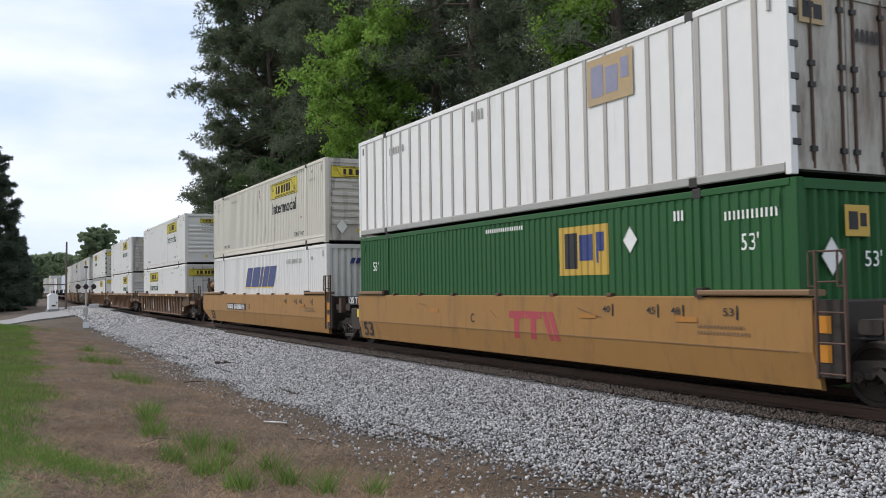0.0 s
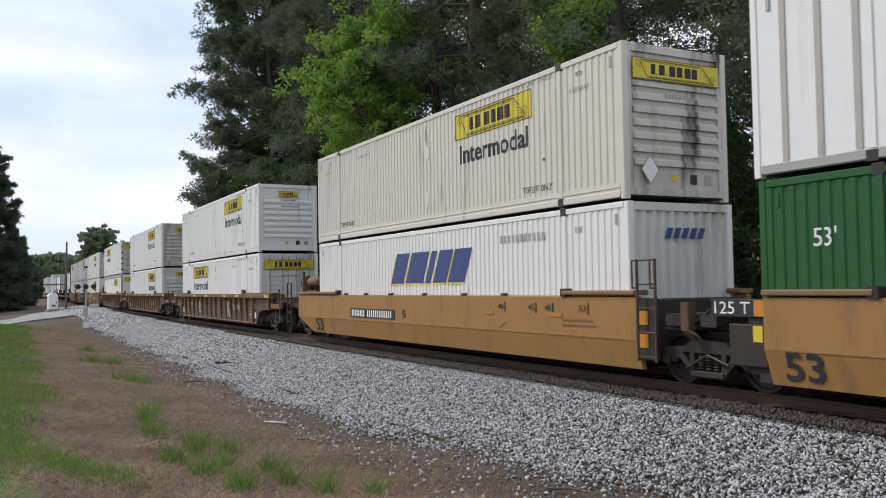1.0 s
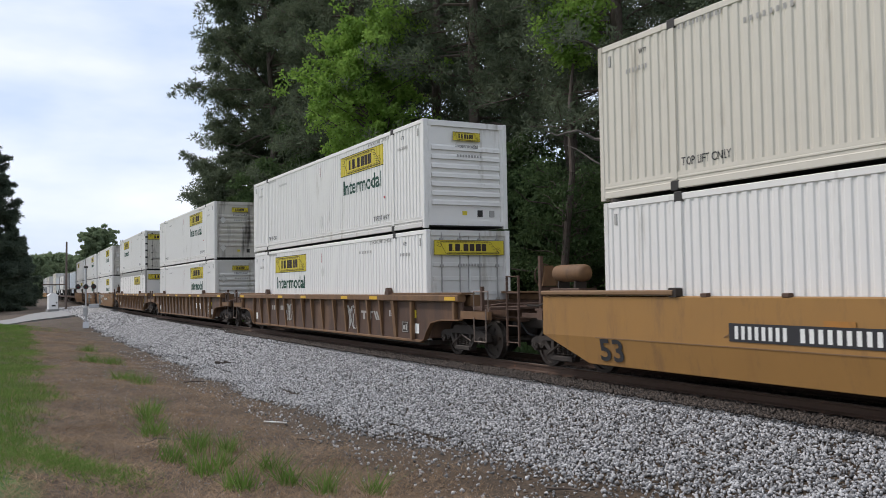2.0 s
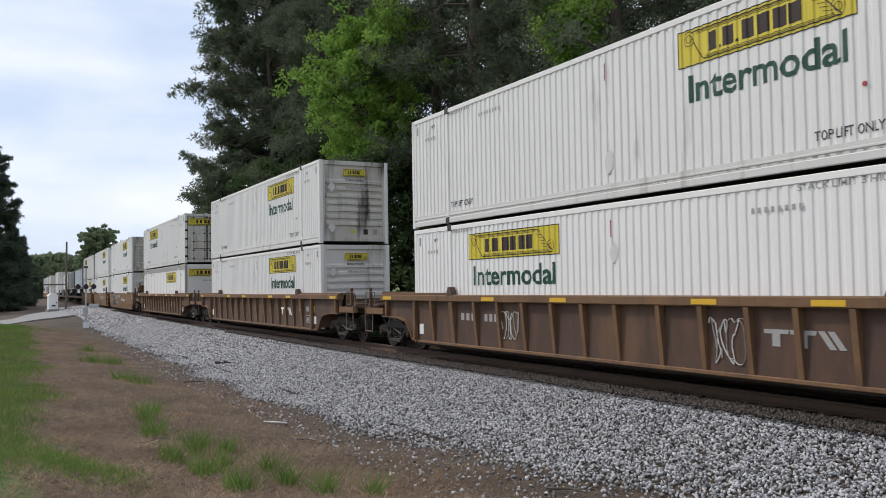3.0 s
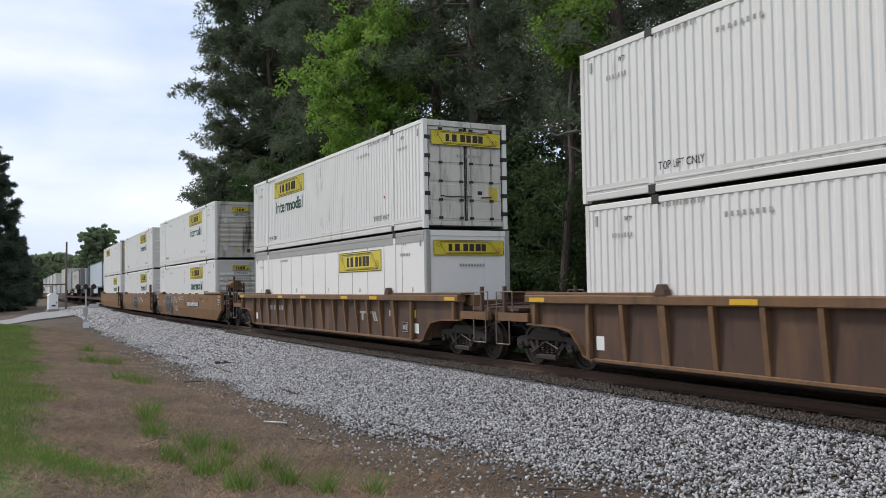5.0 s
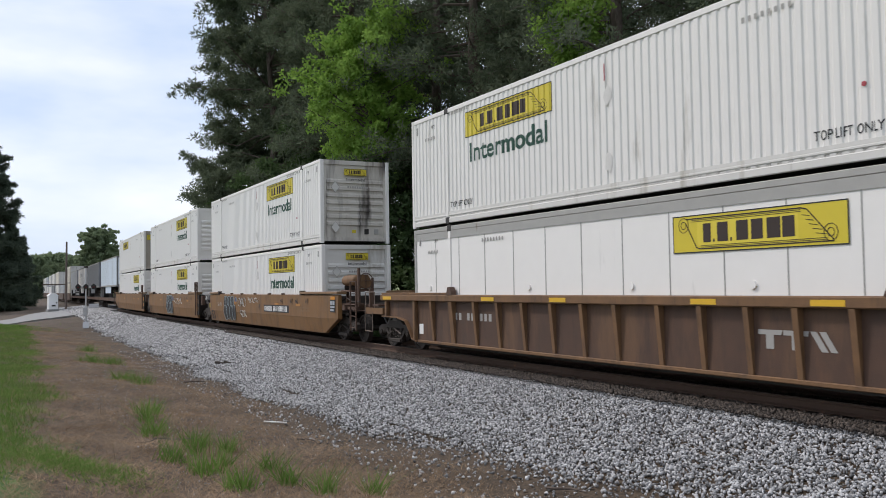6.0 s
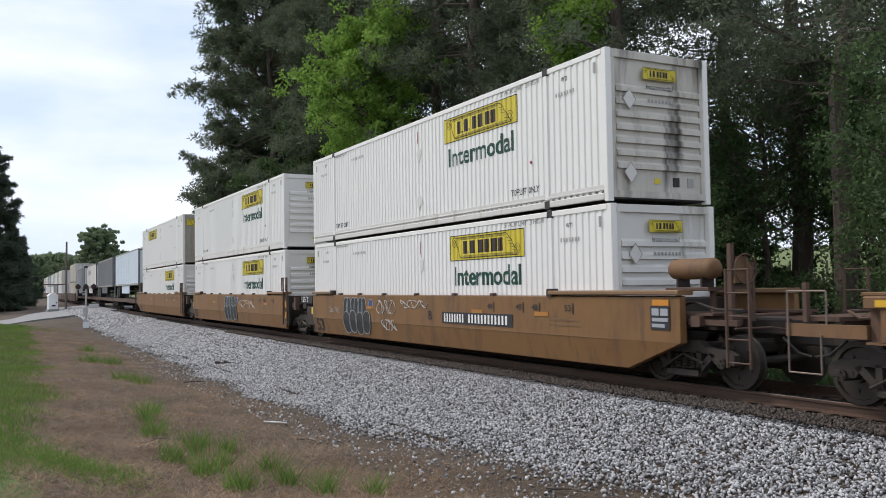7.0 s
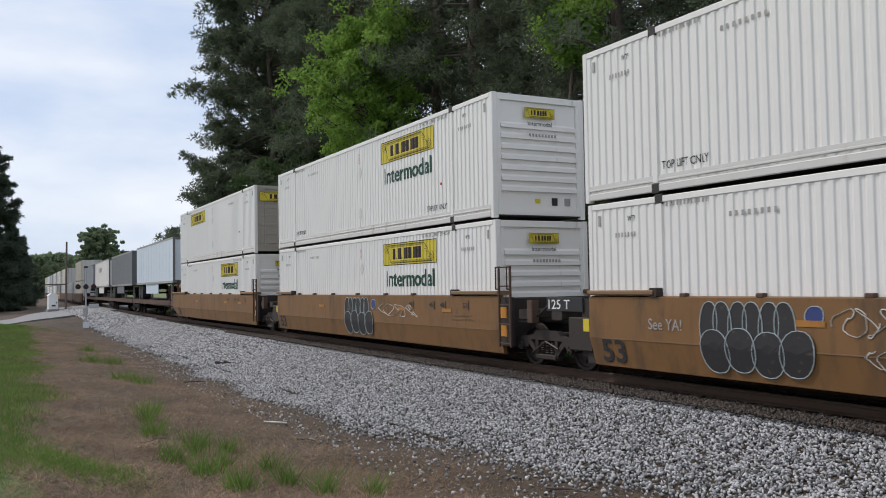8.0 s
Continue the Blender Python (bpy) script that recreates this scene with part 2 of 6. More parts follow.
def sooty_material():
    """Grimy white end paint with two dark exhaust streaks of their own shape and rust freckles."""
    m = material("soot_streaked_end_paint", (0.52, 0.49, 0.44), 0.65, spread=0.12, grain=3, second=(0.20, 0.155, 0.115), cover=0.48, streak=0.85, bump=0.06, soft=0.3)
    nt = m.node_tree
    n, lk = nt.nodes.new, nt.links.new
    b = nt.nodes["Principled BSDF"]
    old = b.inputs["Base Color"].links[0].from_socket
    tc, mp, w, no = n("ShaderNodeTexCoord"), n("ShaderNodeMapping"), n("ShaderNodeTexNoise"), n("ShaderNodeMapRange")
    mp.inputs["Scale"].default_value = (0.3, 2.6, 0.42)
    mp.inputs["Location"].default_value = (0.0, 0.35, 0.2)
    w.inputs["Scale"].default_value, w.inputs["Detail"].default_value, w.inputs["Distortion"].default_value = 1.0, 3, 0.2
    no.inputs["From Min"].default_value, no.inputs["From Max"].default_value = 0.53, 0.72
    mix = n("ShaderNodeMix")
    mix.data_type = "RGBA"
    mix.inputs[7].default_value = (0.055, 0.045, 0.04, 1)
    lk(tc.outputs["Object"], mp.inputs[0])
    lk(mp.outputs[0], w.inputs["Vector"])
    lk(w.outputs["Fac"], no.inputs[0])
    lk(no.outputs[0], mix.inputs[0])
    lk(old, mix.inputs[6])
    lk(mix.outputs[2], b.inputs["Base Color"])
    return m


M["sooty"] = sooty_material()


# ---- mesh helpers ----
class Shape:
    """Collects the vertices and faces of one part."""

    def __init__(self):
        self.v, self.f = [], []

    def add(self, verts, faces):
        k = len(self.v)
        self.v += [tuple(p) for p in verts]
        self.f += [tuple(i + k for i in face) for face in faces]
        return self

    def box(self, x0, x1, y0, y1, z0, z1, c=0.0):
        """A box; c cuts its long edges in a small chamfer along its longest axis."""
        if c:
            spans = (x1 - x0, y1 - y0, z1 - z0)
            a = spans.index(max(spans))
            lims = [(x0, x1), (y0, y1), (z0, z1)]
            (p0, p1), (q0, q1) = [lims[i] for i in range(3) if i != a]
            ring = [(p0 + c, q0), (p1 - c, q0), (p1, q0 + c), (p1, q1 - c), (p1 - c, q1), (p0 + c, q1), (p0, q1 - c), (p0, q0 + c)]
            return self.prism(ring, a, *lims[a])
        return self.add([(x, y, z) for x in (x0, x1) for y in (y0, y1) for z in (z0, z1)],
                        [(0, 1, 3, 2), (4, 6, 7, 5), (0, 4, 5, 1), (2, 3, 7, 6), (0, 2, 6, 4), (1, 5, 7, 3)])

    def prism(self, ring, axis, a0, a1):
        """A polygon drawn in the other two axes, drawn out along one axis from a0 to a1."""
        def place(p, a):
            q = list(p)
            q.insert(axis, a)
            return q
        n = len(ring)
        faces = [tuple(range(n))[::-1], tuple(range(n, 2 * n))] + [(i, (i + 1) % n, n + (i + 1) % n, n + i) for i in range(n)]
        return self.add([place(p, a0) for p in ring] + [place(p, a1) for p in ring], faces)

    def rod(self, a, b, r, n=8, r2=None):
        a, b = Vector(a), Vector(b)
        d = (b - a).normalized()
        u = d.orthogonal().normalized()
        w = d.cross(u)
        r2 = r if r2 is None else r2
        ring = [(math.cos(2 * math.pi * i / n), math.sin(2 * math.pi * i / n)) for i in range(n)]
        verts = [a + (u * c + w * s) * r for c, s in ring] + [b + (u * c + w * s) * r2 for c, s in ring]
        return self.add(verts, [tuple(range(n))[::-1], tuple(range(n, 2 * n))] + [(i, (i + 1) % n, n + (i + 1) % n, n + i) for i in range(n)])

    def pipe(self, pts, r, n=6):
        for a, b in zip(pts, pts[1:]):
            self.rod(a, b, r, n)
        return self

    def lathe(self, profile, n, y_axis=True):
        """Turns (radius, along) round the y axis."""
        k = len(profile)
        verts = [(r * math.cos(2 * math.pi * i / n), a, r * math.sin(2 * math.pi * i / n)) for i in range(n) for r, a in profile]
        faces = [(i * k + j, i * k + j + 1, ((i + 1) % n) * k + j + 1, ((i + 1) % n) * k + j) for i in range(n) for j in range(k - 1)]
        return self.add(verts, faces)

    def mesh(self, name, mat, smooth=False):
        me = bpy.data.meshes.new(name)
        me.from_pydata(self.v, [], self.f)
        me.materials.append(mat)
        bm = bmesh.new()
        bm.from_mesh(me)
        bmesh.ops.recalc_face_normals(bm, faces=bm.faces)
        bm.to_mesh(me)
        bm.free()
        if smooth:
            me.polygons.foreach_set("use_smooth", [True] * len(me.polygons))
        return me


def part(name, shape, mat, parent=None, label="", smooth=False, at=None):
    """Links one mesh object, under a thing or a part."""
    me = shape if isinstance(shape, bpy.types.Mesh) else shape.mesh(name, M[mat], smooth)
    ob = new(name, me)
    ob.parent = parent
    if at is not None:
        ob.matrix_basis = at
    return tagged(ob, label, kind="stuff" if name in ("marking", "lettering", "emblem", "spray_outline", "spray_scrawl") else "")


def thing(name, label, category, group="", kind="", at=None):
    ob = new(name)
    ob.empty_display_size = 0.2
    if at is not None:
        ob.matrix_basis = at
    return tagged(ob, label, category, group, kind)


def array_mesh(name, verts, faces, mat):
    """A mesh from number arrays, all faces with the same count of corners."""
    me = bpy.data.meshes.new(name)
    k = faces.shape[1]
    me.vertices.add(len(verts))
    me.vertices.foreach_set("co", np.asarray(verts, np.float32).ravel())
    me.loops.add(faces.size)
    me.loops.foreach_set("vertex_index", np.asarray(faces, np.int32).ravel())
    me.polygons.add(len(faces))
    me.polygons.foreach_set("loop_start", np.arange(0, faces.size, k, dtype=np.int32))
    me.materials.append(mat)
    me.update(calc_edges=True)
    return me


# ---- line of the track ----
def line_y(x):
    """Centre of the track: straight past the camera, then a slight bend away."""
    return 11.615 + 0.42 * math.log1p(math.exp(min(50, (-55 - x) / 12)))


def line_turn(x):
    return math.degrees(math.atan(-0.035 / (1 + math.exp(min(50, (x + 55) / 12)))))


def on_track(x):
    return pose(x, line_y(x), 0, 0, 0, line_turn(x))


line_y_all = np.vectorize(line_y)


# ---- ground ----
def ground_z(x, y):
    d = y - line_y_all(x)
    near = np.interp(-d, [0, 1.9, 4.75, 6.0, 9.5, 12.0, 20.0], [-0.28, -0.30, -0.93, -0.93, -0.62, -0.42, -0.35])
    far = np.interp(d, [0, 1.9, 4.2, 7.0, 14.0, 26.0, 60.0, 140.0], [-0.28, -0.30, -0.85, -0.6, -0.2, 0.2, 4.6, 9.0])
    z = np.where(d < 0, near, far)
    # the ground dips under the crossing road
    road = np.interp(-d, [0, 0.5, 4.1, 6.5, 8.4, 10.1, 20], [-0.14, -0.14, -0.40, -0.60, -0.74, -0.88, -1.3])
    z = z + np.interp(-x, [68, 77], [0, 1]) * np.interp(-x, [150, 180], [1, 0]) * np.where(d < -1.5, road - z, 0)
    away = np.abs(d) > 4.6
    bumps = 0.05 * np.sin(x * 0.9 + 1.3 * np.sin(y * 0.7)) * np.sin(y * 1.1 + 0.6) + 0.025 * np.sin(x * 2.3 + y * 1.9) * np.sin(y * 2.7 - x * 0.8)
    return z + np.where(away, bumps, 0)


def ground_material():
    m = bpy.data.materials.new("verge_soil_and_turf")
    m.use_nodes = True
    nt = m.node_tree
    n, lk = nt.nodes.new, nt.links.new
    b = nt.nodes["Principled BSDF"]
    b.inputs["Roughness"].default_value = 0.95
    tc, sep = n("ShaderNodeTexCoord"), n("ShaderNodeSeparateXYZ")
    lk(tc.outputs["Object"], sep.inputs[0])

    def noise_at(scale, detail=6):
        t = n("ShaderNodeTexNoise")
        t.inputs["Scale"].default_value, t.inputs["Detail"].default_value = scale, detail
        lk(tc.outputs["Object"], t.inputs["Vector"])
        return t.outputs["Fac"]

    def blend(fac, a, c):
        t = n("ShaderNodeMix")
        t.data_type = "RGBA"
        lk(fac, t.inputs[0])
        for s, v in ((6, a), (7, c)):
            if isinstance(v, tuple):
                t.inputs[s].default_value = (*v, 1)
            else:
                lk(v, t.inputs[s])
        return t.outputs[2]

    def ramp(src, a, c):
        t = n("ShaderNodeMapRange")
        t.inputs["From Min"].default_value, t.inputs["From Max"].default_value = a, c
        lk(src, t.inputs[0])
        return t.outputs[0]

    def wobble(src, fac, amount):
        t = n("ShaderNodeMath")
        t.operation = "MULTIPLY_ADD"
        t.inputs[1].default_value = amount
        lk(fac, t.inputs[0])
        lk(src, t.inputs[2])
        return t.outputs[0]

    fine, mid, wide = noise_at(38), noise_at(5), noise_at(0.8)
    hard, tuft = ramp(noise_at(22, 10), 0.38, 0.62), ramp(noise_at(6, 10), 0.40, 0.62)
    soil = blend(hard, blend(tuft, (0.026, 0.0180, 0.0108), (0.048, 0.034, 0.0205)), blend(wide, (0.064, 0.043, 0.026), (0.106, 0.071, 0.044)))
    straw = blend(tuft, blend(hard, (0.034, 0.0235, 0.0150), (0.070, 0.048, 0.031)), blend(hard, (0.062, 0.043, 0.028), (0.140, 0.098, 0.066)))
    turf = blend(tuft, (0.042, 0.088, 0.018), (0.10, 0.165, 0.04))
    y1 = wobble(wobble(sep.outputs[1], wide, 2.4), mid, 0.9)
    earth = blend(ramp(y1, 5.6, 7.6), straw, soil)
    near = blend(ramp(y1, 1.9, 2.7), turf, earth)
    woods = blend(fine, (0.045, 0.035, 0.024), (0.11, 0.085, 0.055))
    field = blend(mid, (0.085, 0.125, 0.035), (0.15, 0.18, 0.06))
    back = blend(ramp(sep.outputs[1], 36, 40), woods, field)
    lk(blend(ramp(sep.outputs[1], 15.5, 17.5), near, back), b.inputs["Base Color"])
    bp = n("ShaderNodeBump")
    bp.inputs["Strength"].default_value, bp.inputs["Distance"].default_value = 0.35, 0.018
    lk(fine, bp.inputs["Height"])
    lk(bp.outputs[0], b.inputs["Normal"])
    return m


def build_ground():
    xs = np.concatenate([[-3000, -1500, -800, -500, -350, -260], np.arange(-200, -80, 2.0), np.arange(-80, 8, 0.4), [10, 20, 40, 90, 200, 600, 3000]])
    ys = np.concatenate([[-3000, -1000, -300, -120, -50, -25, -15, -10], np.arange(-7, 22, 0.35), np.arange(22, 60, 2.0), [65, 80, 110, 160, 260, 500, 1200, 3000]])
    gx, gy = np.meshgrid(xs, ys, indexing="ij")
    gz = ground_z(gx, gy)
    k = len(ys)
    i, j = np.meshgrid(np.arange(len(xs) - 1), np.arange(k - 1), indexing="ij")
    a = (i * k + j).ravel()
    faces = np.stack([a, a + k, a + k + 1, a + 1], 1)
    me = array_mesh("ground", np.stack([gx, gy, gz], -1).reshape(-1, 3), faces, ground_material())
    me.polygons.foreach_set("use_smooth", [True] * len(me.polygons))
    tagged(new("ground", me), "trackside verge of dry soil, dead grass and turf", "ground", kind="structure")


build_ground()


def scatter_stones(name, x0, x1, a0, a1, count, size, label, lift=0.0, wild=False, toe=False, mat="stone"):
    """Loose crushed stones over a strip beside the track; a0 and a1 count from the track's centre."""
    rng = np.random.default_rng(len(name) * 7 + count)
    x = x0 + (x1 - x0) * rng.random(count) ** 1.0
    a = a0 + (a1 - a0) * rng.random(count)
    if wild:
        a = a0 + (a1 - a0) * rng.random(count) ** 2.2
    if toe:
        # the foot of the shoulder wanders, and stones thin out over it
        edge = np.interp(x, [-60, -40, -24, -17, -13, -9, -5], [4.7, 4.9, 5.45, 5.2, 4.75, 4.25, 4.1]) + 0.18 * np.sin(x * 1.1) + 0.3 * rng.normal(size=count)
        keep = -a < edge
        x, a = x[keep], a[keep]
        count = len(x)
    y = line_y_all(x) + a
    z = ground_z(x, y) + lift
    # rough blocks of six corners
    base = np.array([(1, 0, 0), (-1, 0, 0), (0, 1, 0), (0, -1, 0), (0, 0, 1), (0, 0, -1)], float) * 0.95
    v = base[None] + 0.62 * (rng.random((count, 6, 3)) - 0.5)
    s = size * (0.55 + 0.75 * rng.random((count, 1, 1))) * np.stack([np.ones(count), 0.7 + 0.3 * rng.random(count), 0.5 + 0.3 * rng.random(count)], -1)[:, None, :]
    v = v * s
    q = rng.normal(size=(count, 4))
    q /= np.linalg.norm(q, axis=1, keepdims=True)
    w, i, j, k = q.T
    r = np.stack([1 - 2 * (j * j + k * k), 2 * (i * j - k * w), 2 * (i * k + j * w), 2 * (i * j + k * w), 1 - 2 * (i * i + k * k), 2 * (j * k - i * w),
                  2 * (i * k - j * w), 2 * (j * k + i * w), 1 - 2 * (i * i + j * j)], -1).reshape(-1, 3, 3)
    v = np.einsum("nab,nkb->nka", r, v)
    v += np.stack([x, y, z + size * 0.22 * rng.random(count)], -1)[:, None, :]
    f = np.array([(0, 2, 4), (2, 1, 4), (1, 3, 4), (3, 0, 4), (2, 0, 5), (1, 2, 5), (3, 1, 5), (0, 3, 5)])
    faces = (f[None] + 6 * np.arange(count)[:, None, None]).reshape(-1, 3)
    return tagged(new(name, array_mesh(name, v.reshape(-1, 3), faces, M[mat])), label, "gravel", kind="stuff")


# ---- track ----
def build_track():
    track = thing("railway_track", "single railway track on timber ties in grey ballast", "railway track", kind="structure")
    section = [(-0.075, -0.17), (0.075, -0.17), (0.075, -0.155), (0.012, -0.13), (0.012, -0.045), (0.036, -0.035), (0.036, -0.004), (0.028, 0), (-0.028, 0), (-0.036, -0.004), (-0.036, -0.035), (-0.012, -0.045), (-0.012, -0.13), (-0.075, -0.155)]
    for side in (-0.755, 0.755):
        for name, ring, mat in (("rail", section, "rail"), ("railhead", [(-0.03, -0.002), (0.03, -0.002), (0.026, 0.003), (-0.026, 0.003)], "railhead")):
            s = Shape()
            xs = [30, 10] + list(range(-10, -420, -10))
            k = len(ring)
            for x in xs:
                s.v += [(x, line_y(x) + side + p, q) for p, q in ring]
            for i in range(len(xs) - 1):
                s.f += [(i * k + j, i * k + (j + 1) % k, (i + 1) * k + (j + 1) % k, (i + 1) * k + j) for j in range(k)]
            part(name, s, mat, track, "rusty rail" if name == "rail" else "worn bright rail top")
    tie = Shape().box(-0.115, 0.115, -1.3, 1.3, -0.36, -0.175, 0.012).mesh("tie", M["tie"])
    plate = Shape().box(-0.09, 0.09, -0.17, 0.17, -0.175, -0.158, 0.004).mesh("tie_plate", M["rail"])
    x = -1.0
    rnd = random.Random(5)
    while x > -112:
        o = part("tie", tie, "tie", track, at=on_track(x + rnd.uniform(-0.03, 0.03)) @ pose(0, rnd.uniform(-0.06, 0.06), rnd.uniform(-0.012, 0.004), 0, 0, rnd.uniform(-1.5, 1.5)))
        if x > -40:
            for side in (-0.755, 0.755):
                part("tie_plate", plate, "rail", o, at=pose(0, side, 0))
        x -= 0.53


build_track()
WORDS = "loose grey crushed stone ballast beside the rails"
scatter_stones("ballast", -30, -3, -5.7, -1.25, 92000, 0.031, WORDS, 0.03, toe=True)
scatter_stones("ballast", -62, -30, -5.4, -1.25, 36000, 0.055, WORDS, 0.03, toe=True)
scatter_stones("ballast", -125, -62, -4.9, -1.25, 16000, 0.11, WORDS, 0.03)
# darker stone between the ties, and a raised strip over their near ends
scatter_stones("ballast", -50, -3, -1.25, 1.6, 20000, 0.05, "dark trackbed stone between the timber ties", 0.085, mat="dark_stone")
scatter_stones("ballast", -40, -3, -1.75, -1.02, 15000, 0.036, "dark ballast heaped over the tie ends", 0.115, mat="dark_stone")
scatter_stones("ballast", -60, -3, 1.3, 4.4, 6000, 0.11, WORDS, 0.03)
scatter_stones("ballast", -40, -4, -4.2, -6.6, 3200, 0.035, "stray stones strewn over the soil at the ballast's foot", 0.012, True)

scatter_stones("pebbles", -34, -7, -4.2, -9.5, 7000, 0.013, "small pale pebbles strewn on dry soil", 0.006)

# ---- lettering ----
GLYPHS = {}


def text_mesh(words, height, mat):
    """Words of the built-in font, flat in x and z, facing -y, their left foot at the origin."""
    key = (words, height, mat)
    if key not in GLYPHS:
        cu = bpy.data.curves.new("words", "FONT")
        cu.body, cu.size, cu.resolution_u, cu.offset = words, height / 0.70, 3, (0.028 if height > 0.3 else 0.006) * height
        tmp = bpy.data.objects.new("words", cu)
        me = bpy.data.meshes.new_from_object(tmp)
        bpy.data.objects.remove(tmp)
        me.transform(pose(0, 0, 0, 90))
        me.materials.clear()
        me.materials.append(M[mat])
        GLYPHS[key] = me
    return GLYPHS[key]


def wave(x, pitch=0.2, deep=0.02):
    """Depth of a corrugated side behind its outer face at x."""
    p = (x / pitch) % 1.0
    return deep * float(np.interp(p, [0, 0.40, 0.54, 0.80, 0.94, 1.0], [0, 0, 1, 1, 0, 0]))


BREAKS = (0.0, 0.40, 0.54, 0.80, 0.94)


def break_points(x0, x1, pitch=0.2):
    k0, k1 = math.floor(x0 / pitch), math.ceil(x1 / pitch)
    pts = [pitch * (k + b) for k in range(k0, k1 + 1) for b in BREAKS]
    return [x0] + [p for p in pts if x0 + 1e-4 < p < x1 - 1e-4] + [x1]


def fitted_words(words, height, mat, x, width, flat):
    """Words stretched to a width; on a corrugated side they follow its folds."""
    src = text_mesh(words, height, mat)
    me = src.copy()
    xs = [v.co.x for v in me.vertices]
    me.transform(Matrix.Diagonal((width / (max(xs) - min(xs)), 1, 1, 1)) @ Matrix.Translation((-min(xs), 0, 0)))
    if not flat:
        bm = bmesh.new()
        bm.from_mesh(me)
        for p in break_points(x, x + width)[1:-1]:
            bmesh.ops.bisect_plane(bm, geom=bm.verts[:] + bm.edges[:] + bm.faces[:], plane_co=(p - x, 0, 0), plane_no=(1, 0, 0))
        for v in bm.verts:
            v.co.y = wave(v.co.x + x)
        bm.to_mesh(me)
        bm.free()
    return me


def skin(x0, x1, z0, z1, flat, thick=0.0):
    """A sheet that follows the side, its outer face at y = 0."""
    s = Shape()
    pts = [x0, x1] if flat else break_points(x0, x1)
    s.v = [(p, 0 if flat else wave(p), z) for p in pts for z in (z0, z1)]
    s.f = [(2 * i, 2 * i + 2, 2 * i + 3, 2 * i + 1) for i in range(len(pts) - 1)]
    return s


def bars_shape(x0, x1, z0, z1, count, gap=0.35, lean=0.0, seed=1):
    """Plain upright bars in place of characters."""
    s = Shape()
    w = (x1 - x0) / count
    for i in range(count):
        a = x0 + i * w
        b = a + w * (1 - gap)
        s.add([(a, 0, z0), (b, 0, z0), (b + lean, 0, z1), (a + lean, 0, z1)], [(0, 1, 2, 3)])
    return s


# ---- containers ----
LONG, WIDE, HIGH = 16.15, 2.59, 2.896
SIDE = -WIDE / 2


def line_on(pts, width, flat, lift=-0.004):
    """A thin drawn line over a side, following its folds."""
    s = Shape()
    for (xa, za), (xb, zb) in zip(pts, pts[1:]):
        run = math.hypot(xb - xa, zb - za)
        nx, nz = -(zb - za) / run * width / 2, (xb - xa) / run * width / 2
        xs = [xa, xb] if flat or abs(xb - xa) < 0.01 else break_points(min(xa, xb), max(xa, xb))
        if xs[0] != xa and len(xs) > 1:
            xs = xs[::-1]
        v = []
        for x in xs:
            z = za + (zb - za) * ((x - xa) / (xb - xa) if abs(xb - xa) > 1e-6 else 0)
            v += [(x + nx, (0 if flat else wave(x + nx)) + lift, z + nz), (x - nx, (0 if flat else wave(x - nx)) + lift, z - nz)]
        if abs(xb - xa) < 0.01:
            v[2:] = [(xb + nx, v[0][1], zb + nz), (xb - nx, v[1][1], zb - nz)]
        s.add(v, [(2 * i, 2 * i + 1, 2 * i + 3, 2 * i + 2) for i in range(len(v) // 2 - 1)])
    return s


